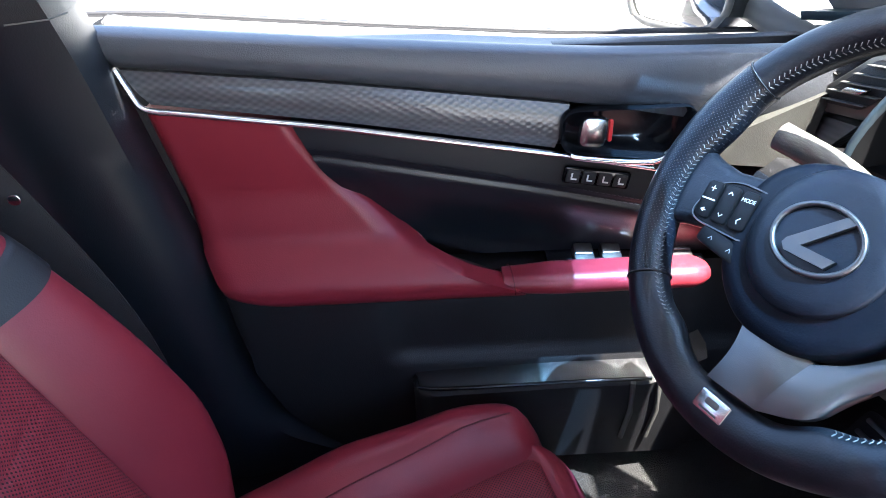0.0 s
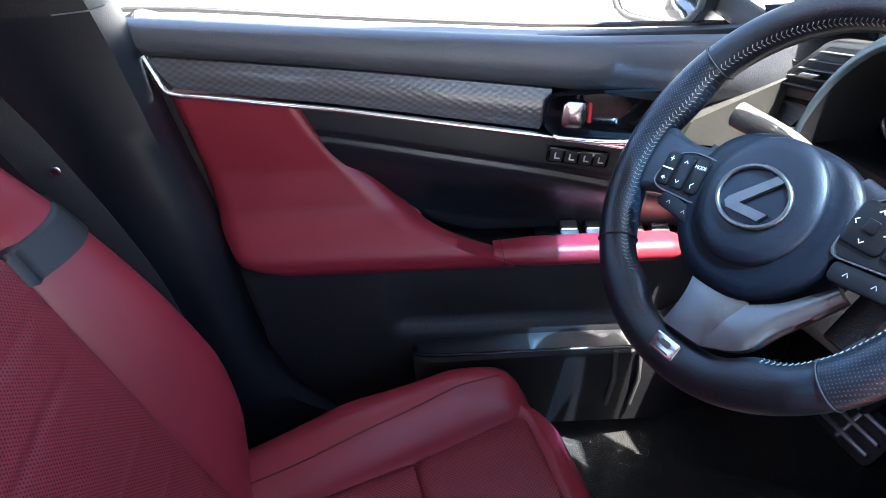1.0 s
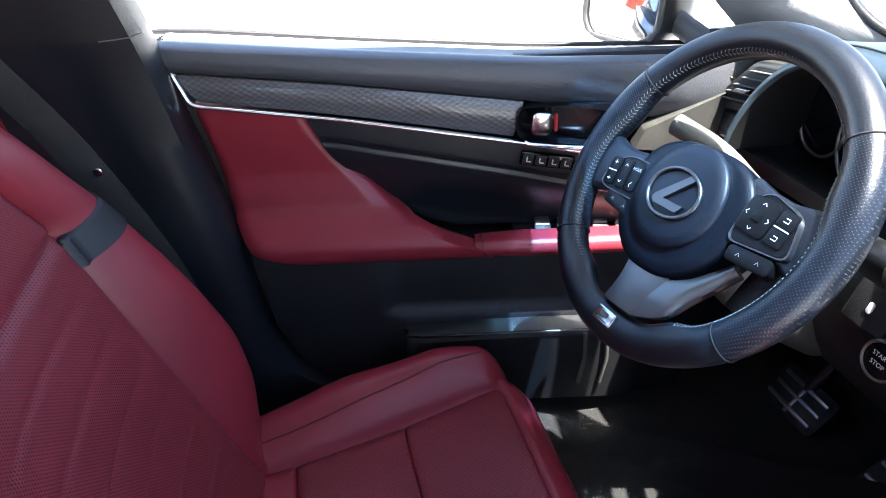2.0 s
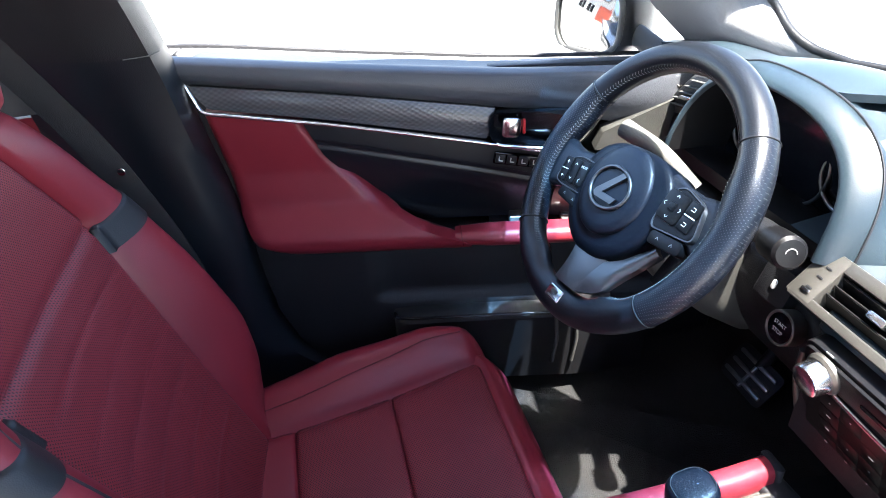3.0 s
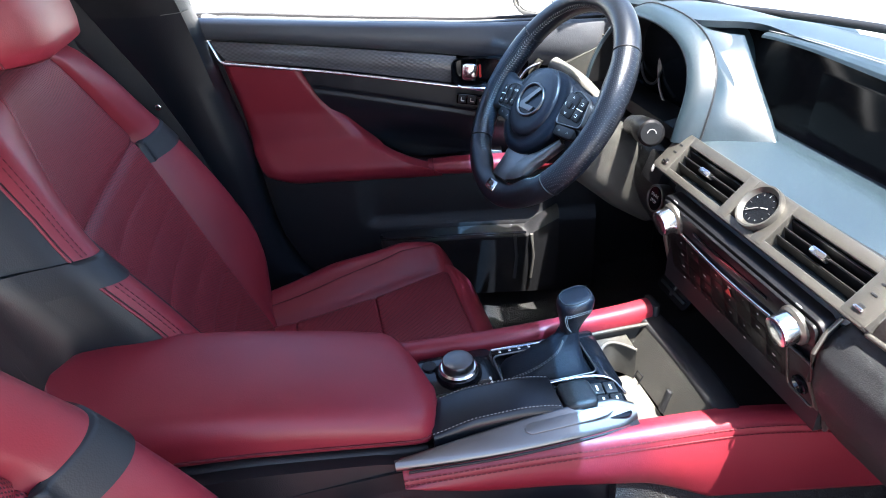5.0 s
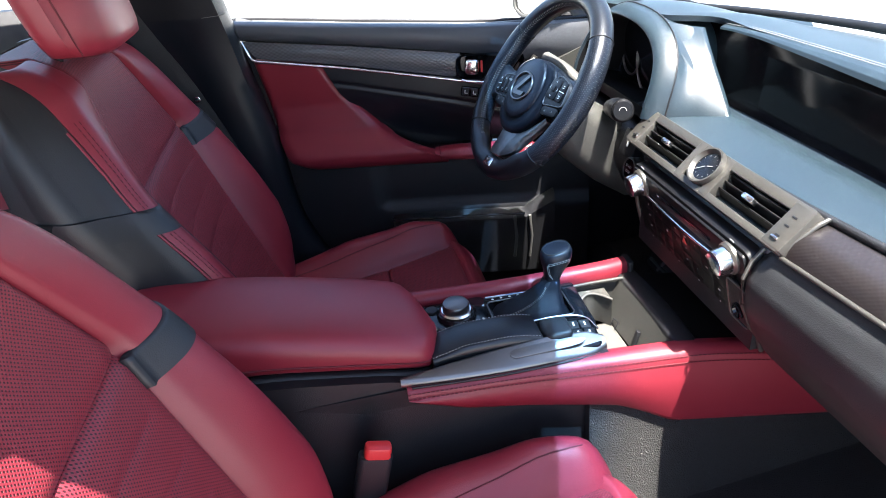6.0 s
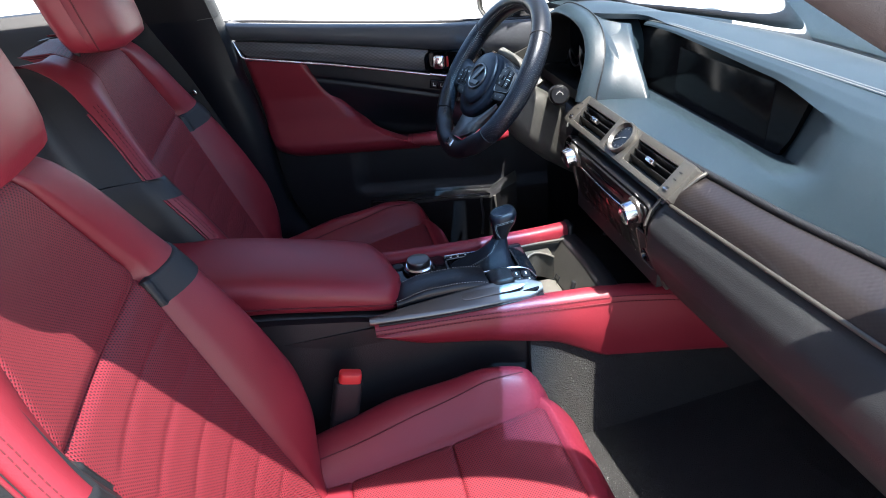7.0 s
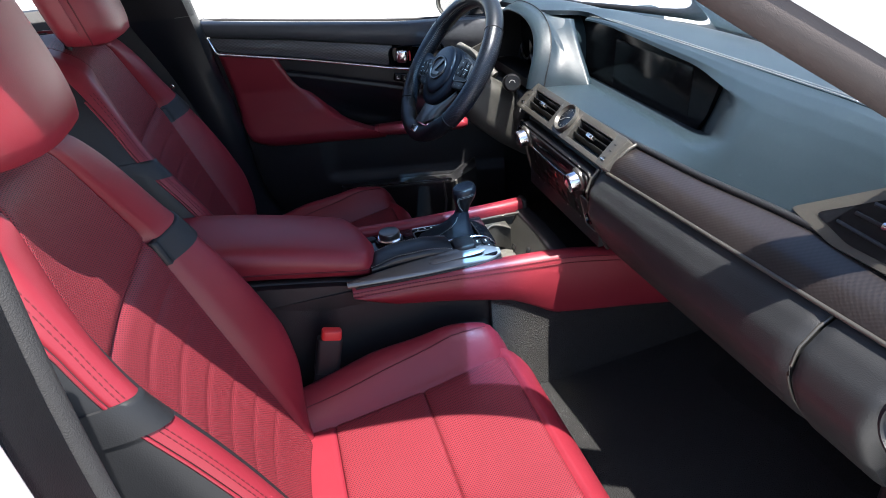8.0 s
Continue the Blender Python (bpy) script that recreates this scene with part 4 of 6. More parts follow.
def fascia_pt(u, v):
    y = -0.655 + 0.925 * v
    h = hollow(y)
    sx, gx = stitch_x(y), groove_x(y)
    brow = soft_table([(-0.7, 0.0), (-0.45, 0.3), (-0.2, 1.0)], y, 0.05)
    plain = [(sx + (gx - sx) * f, z) for f, z in ((0, 0.969), (0.14, 0.966 - 0.003 * brow), (0.28, 0.957), (0.44, 0.942), (0.60, 0.922), (0.75, 0.900), (0.89, 0.877), (1.0, 0.858))]
    kb = soft_table([(-0.25, 0.8), (-0.10, 0.7), (0.20, 0.30)], y, 0.05)
    deep = [(sx, 0.970), (sx - 0.016 * kb, 0.970 - 0.003 * kb), (sx - 0.030 * kb, 0.970 - 0.011 * kb), (sx - 0.034 * kb, 0.970 - 0.022 * kb), (0.830, 0.970 - 0.024 * kb), (0.800, 0.838), (0.714, 0.868), (gx, 0.857)]
    pts = [(p[0] + (q[0] - p[0]) * h, p[1] + (q[1] - p[1]) * h) for p, q in zip(plain, deep)]
    t = u * (len(pts) - 1)
    j = min(int(t), len(pts) - 2)
    f = t - j
    return (pts[j][0] + (pts[j + 1][0] - pts[j][0]) * f, y, pts[j][1] + (pts[j + 1][1] - pts[j][1]) * f)


sheet("fascia", fascia_pt, 43, 130, DASH, dash, "charcoal dashboard face with a hollow for the display", smooth=70)
stitches("top_stitching", [(stitch_x(y) + 0.001, y, 0.9715) for y in [0.27 - 0.048 * k for k in range(20)]], DASH_THREAD, dash, 260, 0.0007, 0.7)
stitches("top_stitching", [(stitch_x(y) + 0.007, y, 0.9722) for y in [0.27 - 0.048 * k for k in range(20)]], DASH_THREAD, dash, 260, 0.0006, 0.7)


# black surround of the display: upright, its lower far corner rounded off
def surround_pt(u, v):
    z = 0.834 + 0.116 * v
    right = soft_table([(0.81, -0.085), (0.82, -0.112), (0.838, -0.140), (0.871, -0.166), (0.917, -0.184), (0.96, -0.198)], z, 0.008)
    y = 0.37 + (right - 0.37) * u
    low = 0.820 + 0.012 * u
    z = low + (0.964 - low) * v
    return (0.783 + 0.05 * (z - 0.83), y, z)


sheet("display_surround", surround_pt, 30, 24, SCREEN_BLACK, dash, "black display surround", back=(0.02, 0, 0))
SCREEN = Matrix(((0, 0.05, -0.9987, 0.7860), (-1, 0, 0, 0.02), (0, 0.9987, 0.05, 0.896), (0, 0, 0, 1)))
block("display_screen", (0.270, 0.094, 0.0004), SCREEN, SCREEN_BLACK, dash, "wide dark display, switched off", r=0.004)


# instrument hood: an arch swept back into the top pad
def arch(scale, x, drop=0.0, pull=1.0):
    """One rib of the hood; pull draws in its passenger side."""
    out = []
    for k in range(33):
        t = math.pi * k / 32
        c, s = math.cos(t), math.sin(t)
        y = 0.378 - 0.197 * scale * (abs(c) ** 0.80) * (pull if c > 0 else -0.72)
        z = 0.855 + (0.143 - drop) * scale * s ** 0.72
        out.append(Vector((x - 0.040 * (1 - s) ** 1.5, y, z)))
    return out


rows = [arch(0.80, 0.74, 0.01, 0.80), arch(0.84, 0.70, 0.004, 0.90), arch(0.86, 0.664, 0.002), arch(0.872, 0.6525), arch(0.885, 0.648), arch(0.905, 0.648), arch(0.94, 0.653), arch(0.975, 0.664), arch(1.0, 0.678), arch(0.985, 0.684, 0.003, 0.94), arch(0.97, 0.70, 0.008, 0.80), arch(0.96, 0.74, 0.014, 0.56), arch(0.93, 0.82, 0.022, 0.50), arch(0.90, 0.92, 0.040, 0.5), arch(0.86, 0.99, 0.06, 0.5)]
seam_rib = arch(1.0, 0.679)


def along(points, t):
    j = t * (len(points) - 1)
    k = min(int(j), len(points) - 2)
    return Vector(points[k]).lerp(Vector(points[k + 1]), j - k)


seam_edge = [p for p in seam_rib if p.y < 0.292]
stitch_edge = curve_points([seam_edge[-1], (0.694, 0.300, 0.974), (0.716, 0.288, 0.973), (0.737, 0.264, 0.972)], 12)
near_edge = curve_points([(0.712, 0.116, 0.862), (0.716, 0.150, 0.893), (0.718, 0.185, 0.925), (0.724, 0.224, 0.955), (0.737, 0.264, 0.972)], 16)
foot_edge = curve_points([seam_edge[0], (0.666, 0.162, 0.857), (0.690, 0.138, 0.859), (0.712, 0.116, 0.862)], 12)


def cheek_pt(u, v):
    """A smooth patch from the hood's seam to the display's near edge."""
    a, b, c, d = along(seam_edge, v), along(near_edge, v), along(foot_edge, u), along(stitch_edge, u)
    p, q, r, s = Vector(seam_edge[0]), Vector(near_edge[0]), Vector(stitch_edge[0]), Vector(near_edge[-1])
    flat = p * (1 - u) * (1 - v) + q * u * (1 - v) + r * (1 - u) * v + s * u * v
    return a * (1 - u) + b * u + c * (1 - v) + d * v - flat


sheet("hood_cheek", cheek_pt, 28, 28, DASH, dash, "charcoal cheek between hood and display", back=(0.012, 0.010, -0.004), smooth=70)
mesh_part("instrument_hood", [p for r in rows[3:] for p in r], grid_faces(len(rows) - 3, 33), DASH, dash, "charcoal arched instrument hood", 70)
mesh_part("hood_lining", [p for r in rows[:4] for p in r], grid_faces(4, 33), VENT_BLACK, dash, "matte black lining of the instrument hood", 70)
tube("hood_seam", arch(1.004, 0.679), 0.0014, BLACK_PLASTIC, dash, n=6)
sheet("instrument_panel", lambda u, v: (0.728 - 0.03 * v, 0.262 + 0.26 * u, 0.80 + 0.165 * v), 6, 6, GLOSS_BLACK, dash, "dark instrument panel", back=(0.02, 0, 0))
for y, r in ((0.375, 0.062), (0.29, 0.035), (0.465, 0.035)):
    tube("dial_ring", [(0.712, y + r * math.cos(2 * math.pi * k / 40), 0.885 + r * math.sin(2 * math.pi * k / 40)) for k in range(40)], 0.0025, SILVER, dash, "dull silver dial ring", n=8, closed=True, up=(1, 0, 0))
sheet("hood_floor", lambda u, v: (0.64 + 0.13 * u, 0.20 + 0.355 * v, 0.852 - 0.03 * u), 6, 6, VENT_BLACK, dash, back=(0, 0, -0.02))

# silver strip with vents and clock, with axes of its own: x across, y up the slope, z out
SLOPE = Matrix(((0, 0.70, -0.714, 0.6105), (-1, 0, 0, 0.006), (0, 0.714, 0.70, 0.8430), (0, 0, 0, 1)))


def bar(name, x0, x1, y0, y1, z0, z1, mat, parent, label="", r=0.002):
    return block(name, (x1 - x0, y1 - y0, z1 - z0), SLOPE @ Matrix.Translation(((x0 + x1) / 2, (y0 + y1) / 2, (z0 + z1) / 2)), mat, parent, label, r=r)


vs = thing("vent_strip", label="satin silver vent strip with two vents and a clock", category="air vent")
bar("top_frame", -0.196, 0.194, 0.017, 0.031, -0.034, 0.004, CHAMPAGNE, vs)
bar("bottom_frame", -0.196, 0.194, -0.031, -0.021, -0.034, 0.004, CHAMPAGNE, vs)
bar("end_frame", -0.199, -0.166, -0.029, 0.029, -0.034, 0.0045, CHAMPAGNE, vs)
bar("end_frame", 0.164, 0.197, -0.029, 0.029, -0.034, 0.0045, CHAMPAGNE, vs)
bar("middle_frame", -0.043, -0.024, -0.029, 0.029, -0.034, 0.0045, CHAMPAGNE, vs)
bar("middle_frame", 0.024, 0.043, -0.029, 0.029, -0.034, 0.0045, CHAMPAGNE, vs)
bar("vent_back", -0.19, 0.19, -0.025, 0.025, -0.05, -0.045, VENT_BLACK, vs)
for s in (-1, 1):
    mid = s * 0.1045
    v = bar("vent_duct", mid - 0.061, mid + 0.061, -0.021, 0.017, -0.045, -0.040, VENT_BLACK, vs)
    for k, yy in enumerate((-0.012, -0.001, 0.010)):
        slat = block("slat", (0.122, 0.020, 0.0022), SLOPE @ Matrix.Translation((mid, yy, -0.010)) @ pose(0, 0, 0, 62), VENT_BLACK, vs, r=0.001)
        bar("slat_edge", mid - 0.058, mid + 0.058, yy - 0.0012 + 0.004, yy + 0.0006 + 0.004, -0.003, -0.0015, GREY_PLASTIC, vs)
    bar("vent_tab", mid - 0.012, mid + 0.010, -0.003, 0.005, -0.004, 0.007, CHROME, vs, "chrome vent tab", r=0.003)
    e = s * 0.179
    for yy in (-0.014, 0.0, 0.012):
        bar("vent_mark", e - 0.004, e + 0.004, yy - 0.0012, yy + 0.0012, 0.0045, 0.0052, BLACK_PLASTIC, vs)
    bar("vent_wheel", e - 0.006, e + 0.006, -0.020, -0.016, 0.0045, 0.0075, CHROME, vs)
ck = thing("clock", label="round analogue clock with silver rim between the vents", category="clock")
CK = SLOPE @ Matrix.Translation((0.006, 0.004, 0.0))
disc("rim", [(0.0275, -0.01), (0.028, 0.009), (0.0272, 0.0118), (0.0250, 0.0118), (0.0225, 0.008), (0.0205, 0.006)], CK, CHAMPAGNE, ck, "satin silver clock rim")
disc("dial", [(0.023, 0.002), (0.023, 0.0062), (0.001, 0.0064)], CK, GLOSS_BLACK, ck, "black dial")
for k in range(12):
    block("hour_mark", (0.0006, 0.002 if k % 3 else 0.0035, 0.0006), CK @ pose(0, 0, 0.0068, 0, 0, 30 * k) @ Matrix.Translation((0, 0.0165, 0)), DIM_MARK, ck, r=0.0003)
block("hour_hand", (0.0013, 0.010, 0.0006), CK @ pose(0, 0, 0.0072, 0, 0, -70) @ Matrix.Translation((0, 0.006, 0)), DIM_MARK, ck, r=0.0006)
block("minute_hand", (0.0010, 0.016, 0.0006), CK @ pose(0, 0, 0.0080, 0, 0, 130) @ Matrix.Translation((0, 0.0095, 0)), DIM_MARK, ck, r=0.0006)
tube("groove_line", [(groove_x(y) - 0.004, y, 0.8555) for y in [0.21 - 0.04 * k for k in range(21)]], 0.005, BLACK_PLASTIC, dash, n=8)


# dark woven trim on the passenger's side
def low_x(y):
    return 0.597 + 0.088 * max(0.0, -y - 0.185)


def trim_pt(u, v):
    y = -0.192 - 0.51 * v
    gx, lx = groove_x(y) - 0.004, low_x(y)
    x = gx + (lx - gx) * u
    return (x - 0.010 * math.sin(math.pi * u), y, 0.853 + (0.817 - 0.853) * u + 0.004 * math.sin(math.pi * u))


sheet("woven_trim", trim_pt, 12, 40, DARK_WEAVE, dash, "dark brown woven trim panel", back=(0.03, 0, -0.01))
tube("trim_line", [(low_x(y) - 0.002, y, 0.8145) for y in [-0.188 - 0.04 * k for k in range(14)]], 0.0030, CHAMPAGNE, dash, "satin silver trim line")
tube("trim_end", curve_points([(0.596, -0.186, 0.815), (0.608, -0.190, 0.833), (0.628, -0.193, 0.851), (0.642, -0.194, 0.858)], 16), 0.003, CHAMPAGNE, dash)

# padded lower dash, in three lengths
LOWER = [(0.0, 0.810), (-0.014, 0.795), (-0.022, 0.772), (-0.018, 0.735), (0.0, 0.695), (0.028, 0.655), (0.060, 0.625), (0.13, 0.585), (0.22, 0.55)]


def lower_dash(y0, y1, bulge=1.0, set_in=0.0):
    def fn(u, v):
        y = y0 + (y1 - y0) * v
        t = u * (len(LOWER) - 1)
        j = min(int(t), len(LOWER) - 2)
        f = t - j
        dx = LOWER[j][0] + (LOWER[j + 1][0] - LOWER[j][0]) * f
        z = LOWER[j][1] + (LOWER[j + 1][1] - LOWER[j][1]) * f
        top = low_x(y) + 0.004
        far = 0.592 + 0.035 * max(0.0, -y - 0.185)
        k = min(1.0, u * 2.2)
        k = k * k * (3 - 2 * k)
        e = min(v, 1 - v) * abs(y1 - y0)
        return (set_in + (top * (1 - k) + far * k) + dx * bulge + 0.006 * max(0, 1 - e / 0.006) ** 2, y, z)
    return fn


sheet("glovebox", lower_dash(-0.158, -0.622), 34, 40, LOWER_SKIN, dash, "padded charcoal glovebox lid", back=(0.05, 0, -0.01), smooth=60)
tube("glovebox_edge", [lower_dash(-0.158, -0.622)(u / 24, 1.0) for u in range(23)], 0.0022, CHAMPAGNE, dash, "satin silver edge line", n=8)
sheet("end_cap", lower_dash(-0.627, -0.73), 34, 12, LOWER_SKIN, dash, "charcoal dashboard end", back=(0.05, 0, -0.01), smooth=60)
disc("end_ring", [(0.034, 0.0), (0.036, 0.008), (0.030, 0.012), (0.026, 0.006)], at(0.600, -0.775, 0.785, 0, -80), LOWER_SKIN, dash, "silver ring on the dashboard end")
sheet("knee_pad", lower_dash(0.172, 0.70, 1.0, 0.046), 34, 30, BLACK_PLASTIC, dash, "black knee panel under the wheel", back=(0.05, 0, -0.01), smooth=60)
tube("glovebox_line", [(low_x(-0.155) - 0.0 + dx, -0.157, z) for dx, z in LOWER[:7]], 0.0025, CHAMPAGNE, dash, n=8)

# vents at the far ends
ev = thing("side_vent", label="satin silver side air vent on the passenger's end", category="air vent", group="side vents")


def vent_pt(y, z, out=0.0):
    """A point on the sloping dashboard face by the side vent, raised by out."""
    return Vector((0.694 + (z - 0.858) * 0.75 - out * 0.8, y, z + out * 0.6))


def vent_prism(name, outline, low, high, mat, label=""):
    """A flat rounded piece lying on that face."""
    pts = round_poly([Vector((y, z, 0)) for y, z in outline], 0.010)
    mid = sum(pts, Vector()) / len(pts)
    return loft(name, [[vent_pt(*(mid + (p - mid) * k).xy, o) for p in pts] for k, o in ((1.0, low), (1.0, high - 0.002), (0.985, high))], mat, ev, label, 40)


vent_prism("bezel", [(-0.478, 0.860), (-0.600, 0.936), (-0.700, 0.950), (-0.700, 0.852), (-0.560, 0.848)], -0.006, 0.006, CHAMPAGNE, "satin silver leaf-shaped bezel")
vent_prism("opening", [(-0.514, 0.867), (-0.605, 0.922), (-0.690, 0.935), (-0.690, 0.860), (-0.575, 0.856)], 0.003, 0.0075, GLOSS_BLACK, "dark vent opening")
for k in range(4):
    tube("slat", [vent_pt(-0.548 - 0.012 * k, 0.870 + 0.014 * k, 0.009), vent_pt(-0.686, 0.868 + 0.016 * k, 0.009)], 0.0024, BLACK_PLASTIC, ev, n=6)
tube("vent_tab", [vent_pt(-0.600, 0.884, 0.012), vent_pt(-0.626, 0.886, 0.012)], 0.005, CHROME, ev, "chrome vent tab", n=8)
lv = thing("side_vent", label="satin silver side air vent beside the instrument hood", category="air vent", group="side vents")
lvm = Matrix(((0, 0, -1, 0.692), (0.723, -0.985, 0, 0.567), (-0.690, 0.152, 0, 0.907), (0, 0, 0, 1)))
block("bezel", (0.124, 0.098, 0.012), lvm @ Matrix.Translation((0.002, 0.006, 0)), CHAMPAGNE, lv, r=0.012)
block("opening", (0.093, 0.066, 0.012), lvm @ Matrix.Translation((0, 0, 0.002)), BLACK_PLASTIC, lv, r=0.005)
for k in range(5):
    block("slat", (0.0024, 0.064, 0.010), lvm @ Matrix.Translation((-0.036 + 0.018 * k, 0, 0.009)), GREY_PLASTIC, lv, r=0.0008)
block("vent_tab", (0.010, 0.026, 0.010), lvm @ Matrix.Translation((0.010, 0.0, 0.014)), CHROME, lv, "bright vent tab", r=0.003)


def left_trim(u, v):
    """Weave below the vent, its corners on a slant."""
    low = Vector((0.672, 0.623, 0.784)).lerp(Vector((0.688, 0.700, 0.803)), u)
    top = Vector((0.690, 0.570, 0.861)).lerp(Vector((0.694, 0.663, 0.850)), u)
    return low.lerp(top, v)


sheet("woven_trim", left_trim, 14, 10, CARBON, dash, "silver-grey woven trim beside the wheel", back=(0.02, 0, 0))
tube("left_trim_edge", curve_points([left_trim(0.4, 0), left_trim(1, 0), left_trim(1.03, 0.3), left_trim(1.02, 0.6), left_trim(1, 1), (0.694, 0.62, 0.905)], 30), 0.005, CHAMPAGNE, dash, n=10)
sheet("left_fill", lambda u, v: (0.725 + 0.09 * u, 0.54 + 0.17 * v, 0.80 + 0.165 * u ** 0.6), 10, 10, DASH, dash, back=(0.03, 0, -0.03))

# ---- centre stack ----
stack = thing("audio_panel", label="black audio and climate panel with two silver knobs", category="control panel")
PANEL = Matrix(((0, -0.22, -0.975, 0.5950), (-1, 0, 0, -0.002), (0, 0.975, -0.22, 0.7300), (0, 0, 0, 1)))


def key(name, x, y, w, h, d, mat, label="", r=0.002, z=0.0):
    return block(name, (w, h, d), PANEL @ Matrix.Translation((x, y, z + d / 2)), mat, stack, label, r=r)


key("panel_body", 0, 0, 0.312, 0.150, 0.03, STACK_BLACK, r=0.014, z=-0.03)
key("panel_face", -0.013, -0.010, 0.264, 0.118, 0.004, KEY_BLACK, "gloss black key panel", r=0.010)
key("upper_face", 0, 0.056, 0.300, 0.030, 0.005, STACK_BLACK, r=0.008)
key("disc_slot", 0, 0.055, 0.15, 0.006, 0.0008, GLOSS_BLACK, z=0.005)
tube("silver_line", [PANEL @ Vector((-0.105 + 0.0105 * k, 0.038 - 0.006 * (1 - ((k - 10) / 10) ** 2), 0.006)) for k in range(21)], 0.0028, CHROME, stack, "bright silver line", n=8)
for s in (-1, 1):
    km = PANEL @ Matrix.Translation((s * 0.121, 0.054, 0.004))
    disc("knob_collar", [(0.0215, 0), (0.0215, 0.004), (0.019, 0.007)], km, CHAMPAGNE, stack, n=36)
    disc("knob", [(0.0175, 0.002), (0.0175, 0.020), (0.0165, 0.0235), (0.0150, 0.0245), (0.004, 0.0245)], km, CHROME, stack, "turned silver knob", n=40)
    key("knob_mark", s * 0.121, 0.078, 0.010, 0.003, 0.0006, MARKING, z=0.001)
rng = random.Random(4)
for r in range(4):
    for c in range(8):
        x, y = -0.112 + 0.028 * c, 0.018 - 0.020 * r
        if rng.random() < 0.22:
            continue
        k = key("panel_key", x, y, 0.0272, 0.0192, 0.0002, KEY_BLACK, z=0.004)
        w = rng.choice((0.004, 0.008, 0.011))
        key("key_mark", x, y, w * 0.55, rng.choice((0.0010, 0.0018)), 0.0004, MARKING, z=0.0042, r=0.0006)
mesh_part("hazard_mark", [PANEL @ Vector(p) for p in ((-0.006, 0.008, 0.0062), (0.006, 0.008, 0.0062), (0, 0.018, 0.0062), (-0.006, 0.008, 0.0055), (0.006, 0.008, 0.0055), (0, 0.018, 0.0055))], [(0, 1, 2), (3, 5, 4), (0, 3, 4, 1), (1, 4, 5, 2), (2, 5, 3, 0)], material("red_marking", (0.6, 0.06, 0.05), 0.5, bump=0), stack, "red hazard triangle", smooth=0)
key("socket_panel", 0.131, -0.012, 0.040, 0.060, 0.006, BLACK_PLASTIC, "black side panel with a round socket", r=0.006, z=0.0)
disc("socket", [(0.011, 0.0), (0.011, 0.004), (0.009, 0.005), (0.0075, 0.001), (0.002, 0.001)], PANEL @ Matrix.Translation((0.133, -0.022, 0.0058)), GLOSS_BLACK, stack, "round black socket", n=24)
tube("socket_trim", [PANEL @ Vector((0.131 + a, -0.012 + b, 0.006)) for a, b in round_rect(0.042, 0.062, 0.007, 4)], 0.0016, CHAMPAGNE, stack, n=6, closed=True)
for s in (-1, 1):
    tube("side_trim", curve_points([PANEL @ Vector((s * 0.162, 0.045, -0.004)), PANEL @ Vector((s * 0.166, 0.0, 0.0)), PANEL @ Vector((s * 0.160, -0.06, -0.002)), PANEL @ Vector((s * 0.150, -0.085, -0.01))], 20), 0.004, CHAMPAGNE, stack, "satin silver side trim", n=8)
block("stack_cap", (0.05, 0.33, 0.03), at(0.622, 0, 0.803, 0, 20), DASH, dash, r=0.012, bevel=0.008)
sheet("stack_lower", lambda u, v: (0.625 + 0.16 * u, -0.155 + 0.31 * v, 0.672 - 0.16 * u), 8, 10, BLACK_PLASTIC, dash, back=(0, 0, 0.05))
sheet("stack_housing", lambda u, v: (0.60 + 0.2 * u, -0.16, 0.66 + 0.14 * v), 4, 4, BLACK_PLASTIC, dash, back=(0, 0.32, 0))
# start button and lock key beside the column
sb = thing("start_button", label="round black start button with silver ring", category="button")
sbm = Matrix.Translation((0.600, 0.207, 0.765)) @ pose(0, 0, 0, 78, 0, -90)
disc("ring", [(0.021, -0.015), (0.021, 0.003), (0.0195, 0.0045), (0.0178, 0.003)], sbm, CHAMPAGNE, sb)
disc("face", [(0.0175, -0.01), (0.0175, 0.003), (0.001, 0.0042)], sbm, GLOSS_BLACK, sb)
lettering = []
for txt, yy in (("START", 0.003), ("STOP", -0.006)):
    fc = bpy.data.curves.new("lettering", "FONT")
    fc.body, fc.size, fc.align_x = txt, 0.0065, "CENTER"
    fo = bpy.data.objects.new("lettering", fc)
    me = bpy.data.meshes.new_from_object(fo)
    me.transform(sbm @ Matrix.Translation((0, yy, 0.0045)))
    me.materials.append(MARKING)
    lo = new("lettering", me)
    lo.parent = sb
block("lock_panel", (0.05, 0.045, 0.02), Matrix.Translation((0.622, 0.246, 0.792)) @ pose(0, 0, 0, 70, 0, -90), BLACK_PLASTIC, dash, r=0.004)
block("lock_mark", (0.007, 0.012, 0.001), Matrix.Translation((0.6115, 0.246, 0.796)) @ pose(0, 0, 0, 70, 0, -90), MARKING, dash, r=0.003)

# ---- steering wheel ----
TILT_W = radians(34.7)
cw, sw_ = math.cos(TILT_W), math.sin(TILT_W)
WHEEL = Matrix(((0, sw_, -cw, 0.487), (-1, 0, 0, 0.375), (0, cw, sw_, 0.880), (0, 0, 0, 1))) @ pose(0, 0, 0, 0, 4, 8)
wheel = thing("steering_wheel", WHEEL, "black leather steering wheel with silver lower spoke", "steering wheel")
R0 = 0.1655


def bump_at(a, centre, width):
    d = (a - centre + 180) % 360 - 180
    return math.exp(-(d / width) ** 2)


